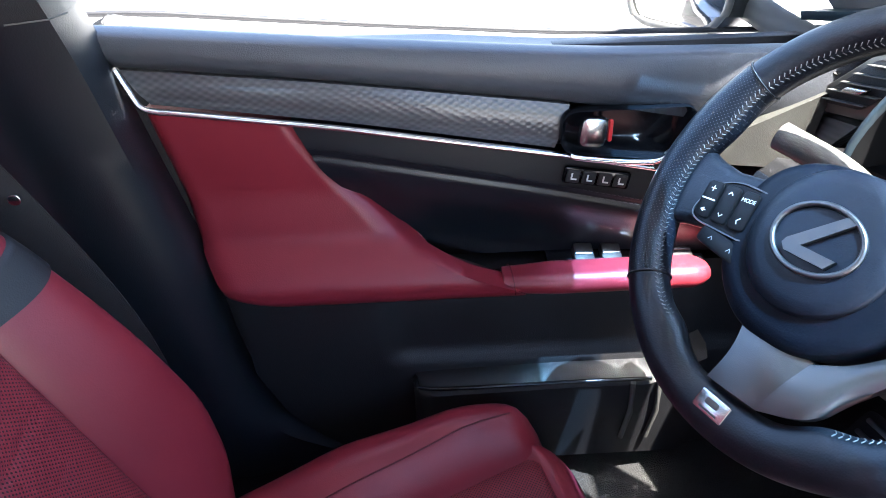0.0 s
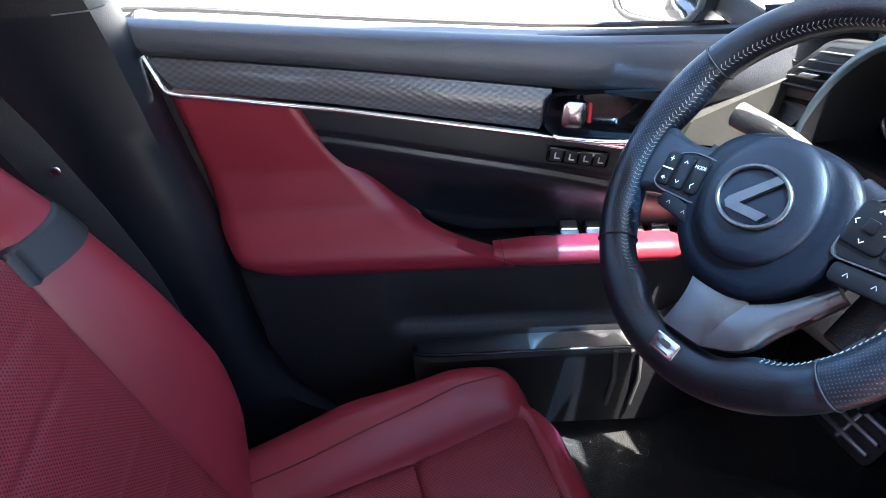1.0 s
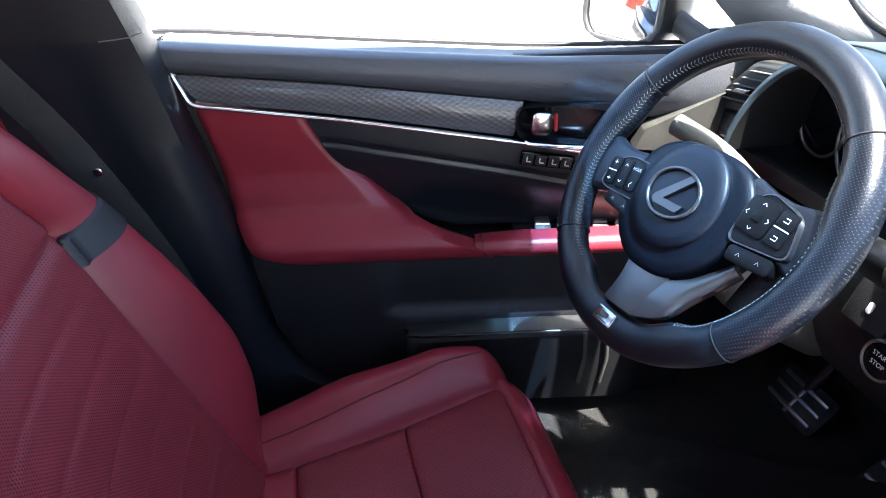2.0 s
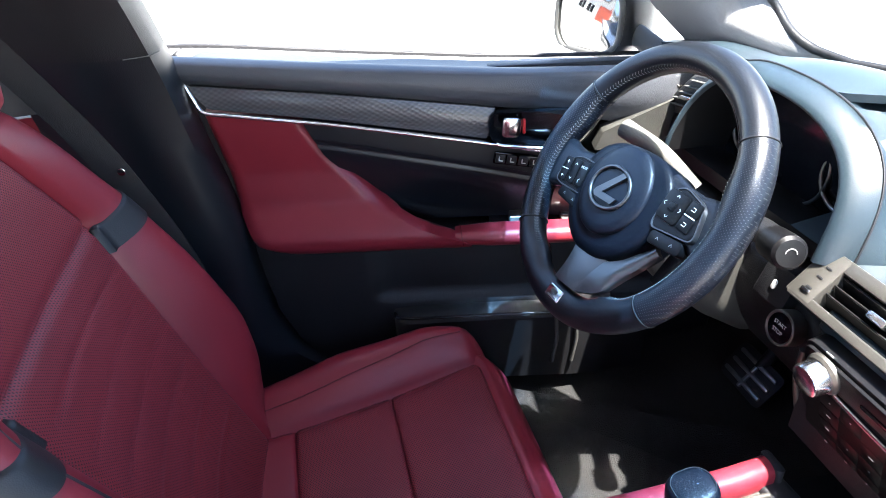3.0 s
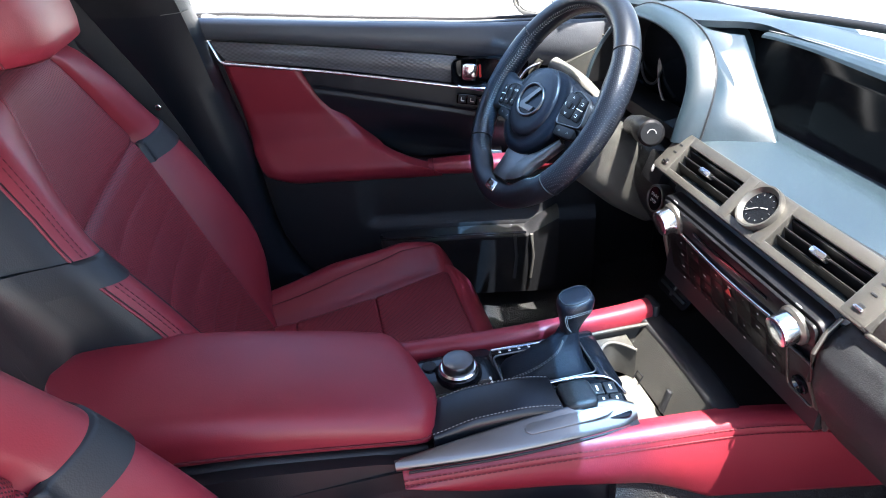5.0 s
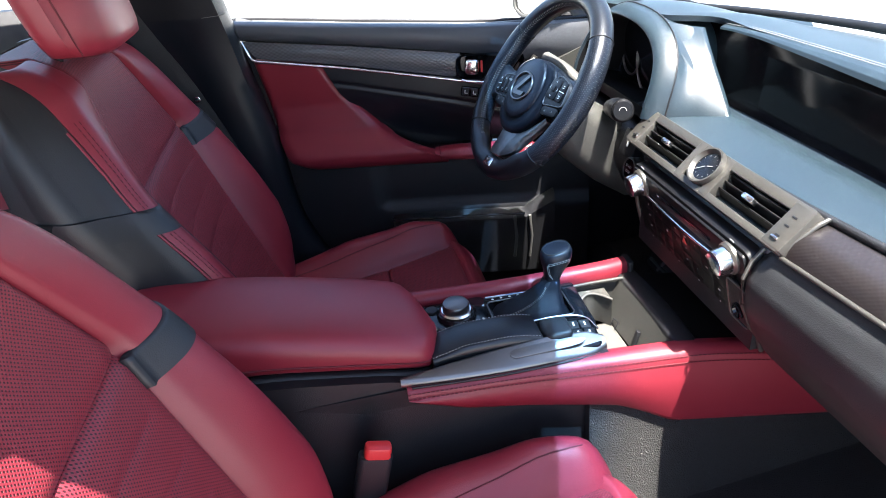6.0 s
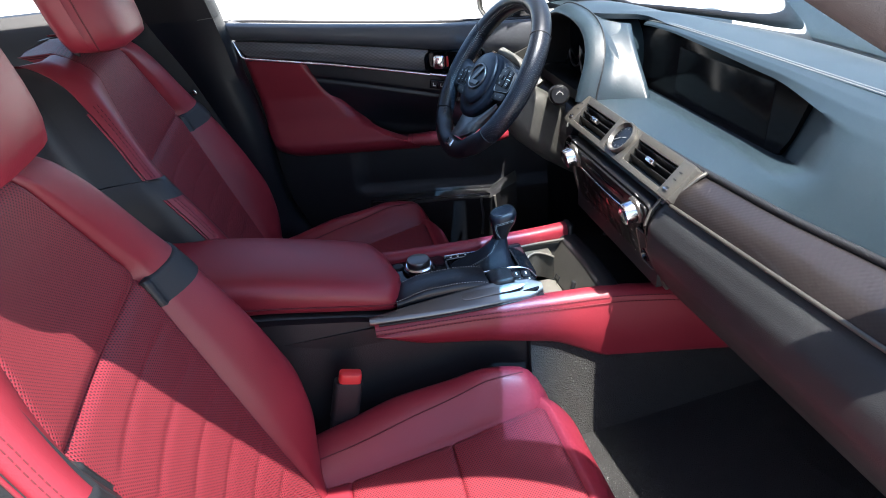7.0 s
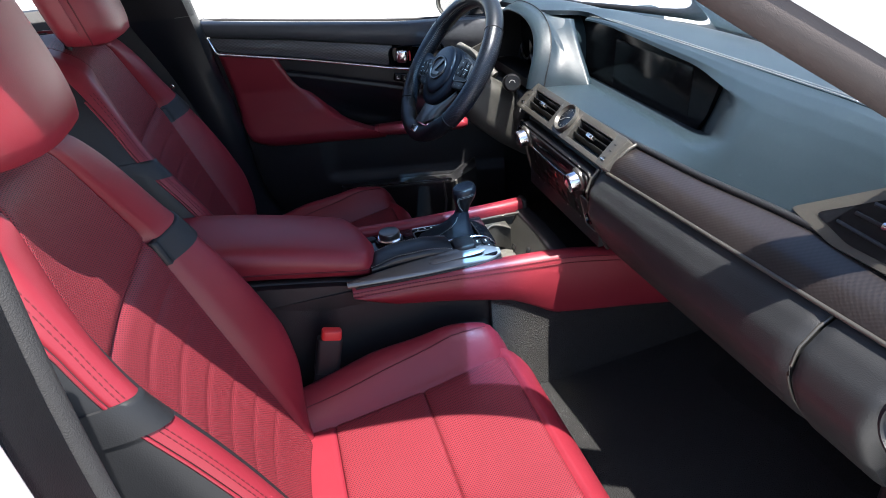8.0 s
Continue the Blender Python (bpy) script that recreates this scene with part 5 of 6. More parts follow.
def rim_pt(a, b, fat=1.0):
    """The rim's skin: a round the wheel, b round its section, in degrees; thumb rests swell inwards, the foot is flatter."""
    grow = 0.007 * (bump_at(a, 163, 10) + bump_at(a, 17, 10)) + 0.008 * (bump_at(a, 300, 9) + bump_at(a, 240, 9)) + 0.005 * bump_at(a, 270, 16)
    cb, sb = math.cos(radians(b)), math.sin(radians(b))
    rr = R0 + 0.0182 * fat * cb + (grow * cb if cb < 0 else 0)
    return Vector((rr * math.cos(radians(a)), rr * math.sin(radians(a)), 0.0195 * fat * (1 - 0.35 * bump_at(a, 270, 26)) * sb))


def rim_seg(name, a0, a1, mat, label, fat=1.0):
    n = max(6, int(abs(a1 - a0) / 3))
    return loft(name, [[rim_pt(a0 + (a1 - a0) * k / n, 22.5 * j, fat) for j in range(16)] for k in range(n + 1)], mat, wheel, label, 70)


for nm, a0, a1, mt, lb, ft in (("rim_top", 36, 146, BLACK_LEATHER, "smooth black leather rim", 1.0), ("rim_left", 146.6, 219.4, BLACK_PERF, "perforated black leather grip", 1.03),
                               ("rim_right", -39.4, 35.4, BLACK_PERF, "perforated black leather grip", 1.03), ("rim_bottom", 220, 320, BLACK_LEATHER, "smooth black leather rim foot", 1.0)):
    rim_seg(nm, a0, a1, mt, lb, ft)
for a in (35.8, 146.2, 219.6, 320.2):
    tube("rim_joint", [rim_pt(a, 18 * k, 1.045) for k in range(20)], 0.0008, DARK_THREAD, wheel, n=6, closed=True)


def threads(name, pairs, mat, parent, size):
    """Loose stitches, each a short strand from one point to another, as one thread."""
    verts, faces = [], []
    for a, b in pairs:
        t = (b - a).normalized()
        s = t.cross(Vector((0.3, 0.2, 1))).normalized()
        w = s.cross(t)
        o = len(verts)
        for p in (a, b):
            verts += [p + s * size, p + w * size, p - s * size, p - w * size]
        faces += [(o + i, o + (i + 1) % 4, o + 4 + (i + 1) % 4, o + 4 + i) for i in range(4)] + [(o, o + 1, o + 2, o + 3), (o + 4, o + 5, o + 6, o + 7)]
    return mesh_part(name, verts, faces, mat, parent, smooth=0)


# laced stitching round the inside of the rim
lace = []
for k in range(170):
    a = -56 + 292 * k / 169
    lace.append((rim_pt(a, 141, 1.05), rim_pt(a + 0.7, 149, 1.05)))
    lace.append((rim_pt(a + 0.7, 153, 1.05), rim_pt(a, 161, 1.05)))
threads("rim_lacing", lace, THREAD, wheel, 0.00042)
HUB_C = Vector((-0.001, -0.0125, 0))


def hub_loop(s, z, ring=0.0, radius=0.056):
    """The hub's shield outline, passing into a round dome as ring goes to 1."""
    out = []
    for k in range(64):
        a = 2 * math.pi * k / 64
        c, d = math.cos(a), math.sin(a)
        w = 0.081 if d > 0 else 0.081 - 0.020 * d * d
        h = 0.0590 if d > 0 else 0.0835
        x = w * abs(c) ** 0.74 * (1 if c > 0 else -1) * s
        y = h * abs(d) ** 0.82 * (1 if d > 0 else -1) * s
        p = Vector((x, y, 0)).lerp(Vector((radius * c, radius * d, 0)), ring)
        out.append(HUB_C + p + Vector((0, 0, z)))
    return out


loft("airbag_cover", [hub_loop(0.92, -0.050), hub_loop(0.98, -0.014), hub_loop(1.0, 0.000), hub_loop(0.992, 0.0050), hub_loop(0.965, 0.0085), hub_loop(0.92, 0.0105, 0.40), hub_loop(0.9, 0.0118, 0.9), hub_loop(1, 0.0125, 1.0, 0.0565)], HUB_LEATHER, wheel, "black leather hub pad", 60)
loft("hub_dome", [hub_loop(1, 0.010, 1.0, 0.0570), hub_loop(1, 0.0140, 1.0, 0.0568), hub_loop(1, 0.0168, 1.0, 0.0545), hub_loop(1, 0.0195, 1.0, 0.044), hub_loop(1, 0.0212, 1.0, 0.028), hub_loop(1, 0.0218, 1.0, 0.006)], HUB_DOME, wheel, "smooth round dome in the hub's middle", 50)
em = thing("emblem")
em.parent = wheel
tube("emblem_ring", [HUB_C + Vector((0.0345 * math.cos(2 * math.pi * k / 48), 0.0258 * math.sin(2 * math.pi * k / 48), 0.0238 - 0.0022 * abs(math.cos(2 * math.pi * k / 48)))) for k in range(48)], 0.0023, SATIN_SILVER, em, "silver oval emblem ring", n=10, closed=True)
stroke = [(0.0125, 0.0225), (0.0205, 0.0195), (-0.0055, -0.0085), (0.0235, -0.0085), (0.0185, -0.0165), (-0.0150, -0.0165), (-0.0195, -0.0120), (-0.0180, -0.0075)]
mesh_part("emblem_stroke", [HUB_C + Vector((x, y, z)) for z in (0.0215, 0.0252) for x, y in stroke], [tuple(range(7, -1, -1)), tuple(range(8, 16))] + [(k, (k + 1) % 8, 8 + (k + 1) % 8, 8 + k) for k in range(8)], SATIN_SILVER, em, "bent silver bar of the emblem", smooth=0)


def mark(name, path, m, mat, parent, width=0.0005):
    """A thin printed line through points of the plane m."""
    return tube(name, [m @ Vector((x, y, 0)) for x, y in path], width, mat, parent, n=4, flat=0.4)


PODS = {1: [(0.074, -0.026), (0.139, -0.020), (0.128, 0.019), (0.090, 0.029), (0.074, 0.014)], -1: [(-0.056, -0.039), (-0.054, 0.004), (-0.092, 0.004), (-0.112, -0.005), (-0.121, -0.033), (-0.112, -0.040)]}
for s in (-1, 1):
    arm = []
    for t in (0, 0.25, 0.5, 0.75, 1.0):
        x = 0.060 + 0.095 * t
        hh = 0.036 - 0.010 * math.sin(math.pi * t) + 0.004 * t
        cy = (0.002 if s > 0 else -0.014) - 0.002 * t
        arm.append([Vector((s * x, cy + p, -0.006 + q)) for p, q in round_rect(hh * 2, 0.022, 0.009, 4)])
    loft("spoke", arm, BLACK_LEATHER, wheel, "black leather spoke", 60)
    outline = round_poly([Vector((x, y, 0)) for x, y in PODS[s]], 0.010)
    mid = sum(outline, Vector()) / len(outline)
    pod = loft("switch_pod", [[mid + (p - mid) * k + Vector((0, 0, z)) for p in outline] for k, z in ((1.05, -0.016), (1.03, 0.004), (1.0, 0.0085), (0.95, 0.0100))], KEY_BLACK, wheel, "black switch pod with white marks", 40)
    loft("pod_trim", [[mid + (p - mid) * k + Vector((0, 0, z)) for p in outline] for k, z in ((1.055, 0.002), (1.055, 0.0088), (1.03, 0.0108), (0.985, 0.0108), (0.965, 0.0090))], SATIN_SILVER, pod, "satin silver pod surround", 40, caps=False)
    top = Matrix.Translation((mid.x, mid.y, 0.0108)) @ pose(0, 0, 0, 0, 0, -4 if s > 0 else 5)
    if s > 0:
        block("pad_key", (0.034, 0.036, 0.0030), top @ Matrix.Translation((-0.010, 0.0, 0)), KEY_BLACK, pod, "square direction pad", r=0.006)
        block("centre_key", (0.0105, 0.0105, 0.0024), top @ Matrix.Translation((-0.010, 0.0, 0.0018)), KEY_BLACK, pod, r=0.002)
        for qx, qy in ((0, 1), (1, 0), (0, -1), (-1, 0)):
            px, py = -0.010 + 0.0125 * qx, 0.0125 * qy
            mark("key_arrow", [(px - 0.0022 * qy - 0.0012 * qx, py + 0.0022 * qx - 0.0012 * qy), (px + 0.0012 * qx, py + 0.0012 * qy), (px + 0.0022 * qy - 0.0012 * qx, py - 0.0022 * qx - 0.0012 * qy)], top @ Matrix.Translation((0, 0, 0.0018)), MARKING, pod)
        for qy in (0.0095, -0.0085):
            block("side_key", (0.019, 0.0165, 0.0030), top @ Matrix.Translation((0.0180, qy, 0)), KEY_BLACK, pod, r=0.003)
            mark("key_mark", [(0.0150, qy - 0.002), (0.0205, qy - 0.002), (0.0205, qy + 0.0016), (0.0160, qy + 0.0016)], top @ Matrix.Translation((0, 0, 0.0018)), MARKING, pod)
        block("divider", (0.017, 0.0014, 0.0010), top @ Matrix.Translation((0.0180, 0.0006, 0.0014)), MARKING, pod, r=0.0005)
    else:
        for px, w in ((-0.0185, 0.0165), (0.0, 0.0165), (0.0185, 0.0165)):
            block("pad_key", (w, 0.034, 0.0030), top @ Matrix.Translation((px, 0.0, 0)), KEY_BLACK, pod, r=0.004)
        lift = top @ Matrix.Translation((0, 0, 0.0018))
        mark("key_mark", [(-0.0210, 0.0100), (-0.0160, 0.0100)], lift, MARKING, pod)
        mark("key_mark", [(-0.0185, 0.0075), (-0.0185, 0.0125)], lift, MARKING, pod)
        block("divider", (0.014, 0.0014, 0.0010), top @ Matrix.Translation((-0.0185, 0.0, 0.0014)), MARKING, pod, r=0.0005)
        mark("key_mark", [(-0.0175, -0.0085), (-0.0205, -0.0100), (-0.0175, -0.0115)], lift, MARKING, pod)
        mark("key_mark", [(-0.0205, -0.0100), (-0.0155, -0.0100)], lift, MARKING, pod)
        mark("key_arrow", [(-0.0022, 0.0090), (0, 0.0115), (0.0022, 0.0090)], lift, MARKING, pod)
        mark("key_arrow", [(-0.0022, -0.0085), (0, -0.0110), (0.0022, -0.0085)], lift, MARKING, pod)
        mark("key_mark", [(0.0185, -0.0120), (0.0170, -0.0090), (0.0200, -0.0065)], lift, MARKING, pod)
        fc = bpy.data.curves.new("lettering", "FONT")
        fc.body, fc.size, fc.align_x = "MODE", 0.0048, "CENTER"
        me = bpy.data.meshes.new_from_object(bpy.data.objects.new("lettering", fc))
        me.transform(lift @ Matrix.Translation((0.0185, 0.0075, 0)))
        me.materials.append(MARKING)
        lo = new("lettering", me)
        lo.parent = pod
    lowm = pose(0.106, -0.0335, 0.004, 0, 0, 3) if s > 0 else pose(-0.076, -0.0490, 0.004, 0, 0, -6)
    low = block("lower_key", (0.050, 0.016, 0.012), lowm, KEY_BLACK, wheel, "slim black key below the pod", r=0.005)
    for q in (-0.011, 0.011):
        mark("key_mark", [(q - 0.002, -0.0015), (q, 0.0018), (q + 0.002, -0.0012)], lowm @ Matrix.Translation((0, 0, 0.0063)), DIM_MARK, low, 0.0004)


def plate_pt(u, v):
    """The silver foot of the wheel's lower spoke, its free edge hollowed."""
    a = Vector((-0.026, -0.082, 0.004)).lerp(Vector((0.040, -0.088, 0.004)), u)
    b = Vector((-0.0175, -0.1415, 0.0120)).lerp(Vector((0.0290, -0.1395, 0.0120)), u)
    p = a.lerp(b, v)
    return (p.x + 0.006 * math.sin(math.pi * v) * (1 - u), p.y, 0.004 + 0.008 * math.sin(v * math.pi / 2) - 0.002 * (2 * u - 1) ** 2)


sheet("lower_spoke", plate_pt, 14, 14, SPOKE_SILVER, wheel, "brushed silver foot of the lower spoke", back=(0, 0, -0.010))
band_top = curve_points([(0.0395, -0.090, 0.0042), (0.060, -0.076, 0.002), (0.076, -0.058, -0.001), (0.088, -0.043, -0.004)], 20)
band_low = curve_points([(0.0295, -0.1395, 0.0118), (0.062, -0.1225, 0.0095), (0.074, -0.096, 0.002), (0.099, -0.050, -0.005)], 20)


def band_pt(u, v):
    k = min(int(u * 19), 18)
    f = u * 19 - k
    p, q = band_top[k].lerp(band_top[k + 1], f), band_low[k].lerp(band_low[k + 1], f)
    r = p.lerp(q, v)
    return (r.x, r.y, r.z + 0.0035 * math.sin(math.pi * v))


sheet("lower_spoke_band", band_pt, 24, 10, SPOKE_SILVER, wheel, "satin silver band sweeping up to the switches", back=(0, 0, -0.008))
block("badge", (0.030, 0.0165, 0.003), pose(0.002, -0.1575, 0.0120, -4, 0, 0), CHROME, wheel, "small silver badge plate", r=0.002)
block("badge_mark", (0.013, 0.0055, 0.0008), pose(0.002, -0.1555, 0.0138, -4, 0, 0), GREY_PLASTIC, wheel, r=0.002)
block("badge_mark", (0.018, 0.0018, 0.0008), pose(0.002, -0.1625, 0.0136, -4, 0, 0), GREY_PLASTIC, wheel, r=0.0008)

# column shroud and stalks
col = thing("steering_column", label="charcoal plastic steering column with stalks", category="steering column")
axis = Vector((cw, 0, -sw_))
upv = Vector((sw_, 0, cw))
loops = []
for d, w, h, off in ((0.045, 0.080, 0.075, -0.014), (0.06, 0.098, 0.095, -0.020), (0.12, 0.112, 0.115, -0.030), (0.20, 0.120, 0.125, -0.034), (0.27, 0.12, 0.13, -0.03)):
    c = Vector((0.487, 0.375, 0.880)) + axis * d + upv * off
    loops.append([c + Vector((0, a, 0)) + upv * b for a, b in round_rect(w, h, 0.035, 7)])
loft("shroud", loops, PALE_PLASTIC, col, "charcoal plastic column shroud", 60)
tube("wiper_stalk", curve_points([(0.615, 0.325, 0.835), (0.598, 0.27, 0.856), (0.585, 0.222, 0.868)], 12), lambda t: 0.016 - 0.002 * t, BLACK_PLASTIC, col, "black wiper stalk", n=14)
disc("stalk_end", [(0.0185, -0.026), (0.0190, 0.0), (0.0185, 0.012), (0.015, 0.0155), (0.004, 0.0165)], Matrix.Translation((0.580, 0.212, 0.869)) @ (Vector((-0.25, -0.93, 0.25)).to_track_quat("Z", "Y").to_matrix().to_4x4()), KEY_BLACK, col, "round black stalk end with white mark", n=24)
tube("stalk_mark", [Matrix.Translation((0.5755, 0.1965, 0.873)) @ (Vector((-0.25, -0.93, 0.25)).to_track_quat("Z", "Y").to_matrix().to_4x4()) @ Vector((0.006 * math.cos(a), 0.006 * math.sin(a), 0.0005)) for a in [0.5 * k for k in range(7)]], 0.0006, DIM_MARK, col, n=6)
tube("light_stalk", curve_points([(0.615, 0.425, 0.83), (0.585, 0.47, 0.868), (0.562, 0.535, 0.883)], 14), lambda t: 0.011 + 0.003 * t, GREY_PLASTIC, col, "grey light stalk", n=14)
for s in (-1, 1):
    block("shift_paddle", (0.008, 0.028, 0.075), Matrix.Translation((0.487, 0.375, 0.880)) @ Matrix.Translation(axis * 0.030 + Vector((0, s * 0.112, 0)) - upv * 0.03) @ pose(0, 0, 0, 0, 34.7), BLACK_PLASTIC, col, "shift paddle behind the wheel", r=0.003)

# pedals
pd = thing("pedals", label="aluminium sport pedals with black ribs in the footwell", category="pedals")
pm = Matrix.Translation((0.858, 0.50, 0.365)) @ pose(0, 0, 0, 0, -50, 0)
block("brake_pad", (0.075, 0.12, 0.012), pm, BLACK_PLASTIC, pd, r=0.012)
for k in range(3):
    block("brake_rib", (0.008, 0.10, 0.006), pm @ Matrix.Translation((-0.022 + 0.022 * k, 0, 0.008)), SILVER, pd, r=0.003)
block("brake_rib", (0.066, 0.008, 0.006), pm @ Matrix.Translation((0, 0.0, 0.0075)), SILVER, pd, r=0.003)
tube("pedal_arm", [(0.87, 0.50, 0.38), (0.95, 0.49, 0.52), (0.93, 0.48, 0.70)], 0.012, BLACK_PLASTIC, pd, n=8)
pm2 = Matrix.Translation((0.90, 0.33, 0.38)) @ pose(0, 0, 0, 0, -40, 0)
block("throttle_pad", (0.16, 0.05, 0.012), pm2, BLACK_PLASTIC, pd, r=0.012)
for k in range(4):
    block("throttle_rib", (0.008, 0.040, 0.006), pm2 @ Matrix.Translation((-0.05 + 0.03 * k, 0, 0.008)), SILVER, pd, r=0.003)
tube("pedal_arm", [(0.91, 0.33, 0.38), (1.0, 0.33, 0.45), (1.05, 0.33, 0.55)], 0.010, BLACK_PLASTIC, pd, n=8)


for k in range(3):
    block("airbag_mark", (0.009 - 0.001 * k, 0.0018, 0.0008), Matrix.Translation((0.6845, -0.300 - 0.016 * k, 0.8735)) @ pose(0, 0, 0, 40, 0, -90), GREY_PLASTIC, dash, r=0.001)


# ---- centre console ----
cons = thing("centre_console", label="black centre console with red leather knee rails", category="console")


def side_pt(side):
    def fn(u, v):
        x = -0.30 + 0.72 * u
        y = soft_table([(-0.3, 0.058), (0.15, 0.052), (0.4, 0.062), (0.62, 0.08)], x, 0.05) * side + (0.03 if side > 0 else 0.0)
        top = soft_table([(-0.25, 0.668), (0.0, 0.643), (0.15, 0.617), (0.20, 0.602), (0.3, 0.600)], x, 0.03)
        z = top + (0.27 - top) * v
        return (x, y + side * (0.012 * v - 0.010 * (1 - v) ** 3), z)
    return fn


sheet("console_side", side_pt(-1), 24, 10, BLACK_PLASTIC, cons, "black moulded console side", back=(0, 0.03, 0))
sheet("console_side", side_pt(1), 24, 10, BLACK_PLASTIC, cons, "black moulded console side", back=(0, -0.03, 0))
for side in (1, -1):
    sheet("tunnel_carpet", lambda u, v: (0.42 + 0.5 * u, (0.03 if side > 0 else 0.0) + side * (0.080 + 0.05 * v * v), 0.545 - 0.27 * v), 14, 12, CARPET, cons, "dark carpet on the tunnel side", back=(0, -side * 0.02, 0))
sheet("console_deck", lambda u, v: (-0.30 + 0.75 * u, -0.048 + 0.165 * v, 0.602 + 0.004 * u), 10, 8, BLACK_PLASTIC, cons, back=(0, 0, -0.03))

# red knee rail on the passenger's side: a deep panel that sweeps under the dash
def rail_r(u, v):
    x = 0.163 + 0.70 * u
    top = soft_table([(0.16, 0.617), (0.3, 0.622), (0.57, 0.620), (0.65, 0.614), (0.90, 0.580)], x, 0.03)
    low = soft_table([(0.15, 0.612), (0.18, 0.588), (0.24, 0.570), (0.34, 0.558), (0.46, 0.535), (0.50, 0.515), (0.545, 0.488), (0.60, 0.484), (0.90, 0.47)], x, 0.015)
    y = soft_table([(0.15, -0.064), (0.3, -0.078), (0.57, -0.098), (0.90, -0.150)], x, 0.05)
    if v < 0.3:
        a = v / 0.3 * math.pi / 2
        return (x, y + 0.020 * (1 - math.sin(a)) , top - 0.016 * (1 - math.cos(a)))
    f = (v - 0.3) / 0.7
    return (x, y - 0.006 * math.sin(math.pi * f) + 0.004 * f, top - 0.016 + (low - top + 0.016) * f)


sheet("knee_rail", rail_r, 60, 26, RED_LEATHER, cons, "red stitched leather knee rail", back=(0, 0.012, -0.004), smooth=60)
for off in (0.0, 0.10):
    stitches("rail_stitching", [Vector(rail_r(k / 20, 0.22 + off)) + Vector((0, -0.0015, 0.001)) for k in range(21)], RED_THREAD, cons, 110, 0.0009, 0.7)
path = curve_points([(-0.20, 0.185, 0.606), (0.05, 0.165, 0.610), (0.20, 0.146, 0.615), (0.35, 0.133, 0.618), (0.50, 0.133, 0.619), (0.565, 0.138, 0.619)], 40)
loft("far_knee_rail", [[p + Vector((0, a, b)) for a, b in round_rect(0.030, 0.036, 0.0125, 6)] for p in path], RED_LEATHER, cons, "red leather knee rail by the driver", 60)
loft("far_rail_panel", [[p + Vector((0, a, b - 0.06)) for a, b in round_rect(0.016, 0.10, 0.006, 4)] for p in path], RED_LEATHER, cons, "red leather knee panel", 60)
block("rail_end", (0.012, 0.034, 0.040), at(0.571, 0.138, 0.615), BLACK_PLASTIC, cons, r=0.006)

def fine_rect(w, h, r):
    """A rounded rectangle with extra points along its top."""
    pts = round_rect(w, h, r, 8)
    left, right = pts[7], pts[8]
    return pts[:8] + [(left[0] + (right[0] - left[0]) * k / 10, left[1]) for k in range(1, 10)] + pts[8:]


# lidded armrest, rising to the rear
lid = thing("armrest", label="wine red leather armrest lid on the console", category="armrest")
LID_TOP = [(-0.25, 0.742), (-0.15, 0.735), (0.0, 0.710), (0.10, 0.687), (0.18, 0.665), (0.21, 0.654), (0.23, 0.640)]
LID_LOW = [(-0.25, 0.676), (0.0, 0.649), (0.15, 0.622), (0.23, 0.608)]
LID_LEFT = [(-0.205, 0.090), (-0.195, 0.120), (-0.175, 0.142), (-0.145, 0.152), (0.155, 0.152), (0.18, 0.148), (0.197, 0.120), (0.208, 0.090), (0.216, 0.060), (0.221, 0.040)]
LID_RIGHT = [(-0.205, 0.030), (-0.195, 0.000), (-0.175, -0.024), (-0.145, -0.034), (0.18, -0.034), (0.200, -0.031), (0.211, -0.018), (0.221, 0.018)]
loops, base = [], []
for x in [-0.205, -0.200, -0.192, -0.18, -0.165] + [-0.145 + 0.02 * k for k in range(15)] + [0.165, 0.175, 0.184, 0.192, 0.199, 0.205, 0.210, 0.215, 0.219, 0.221]:
    left, right = soft_table(LID_LEFT, x, 0.004), soft_table(LID_RIGHT, x, 0.004)
    top, low = soft_table(LID_TOP, x, 0.02), soft_table(LID_LOW, x, 0.02)
    e = max(0.0, (x - 0.190) / 0.031)
    mid, w, h = (left + right) / 2, left - right, (top - low) * (1 - 0.30 * e ** 3)
    low_z = low + (top - low - h) * 0.4
    loops.append([Vector((x, mid + a, low_z + h / 2 + b + 0.010 * (1 - abs(2 * a / w) ** 2.5) * (1 if b > 0 else 0))) for a, b in fine_rect(w, h, min(0.024, h * 0.46, w * 0.4))])
    if x < 0.20:
        base.append([Vector((x, mid + a, (low + 0.560) / 2 + b)) for a, b in round_rect(w - 0.010, low - 0.560 - 0.004, 0.008, 3)])
loft("lid", loops, RED_LEATHER, lid, "padded red leather lid", 70)
rim = [(x, soft_table(LID_RIGHT, x, 0.004) - 0.0004, soft_table(LID_LOW, x, 0.02) + 0.020) for x in [-0.14 + 0.02 * k for k in range(17)] + [0.190, 0.200, 0.207, 0.213]]
rim += [(0.2215, 0.020, 0.630), (0.2215, 0.040, 0.630), (0.2165, 0.062, 0.630), (0.2085, 0.092, 0.630), (0.198, 0.121, 0.630), (0.182, 0.1465, 0.632)]
tube("lid_seam", rim, 0.0013, RED_THREAD, lid, n=6)
loft("lid_base", base, BLACK_PLASTIC, lid, "black armrest box", 50)

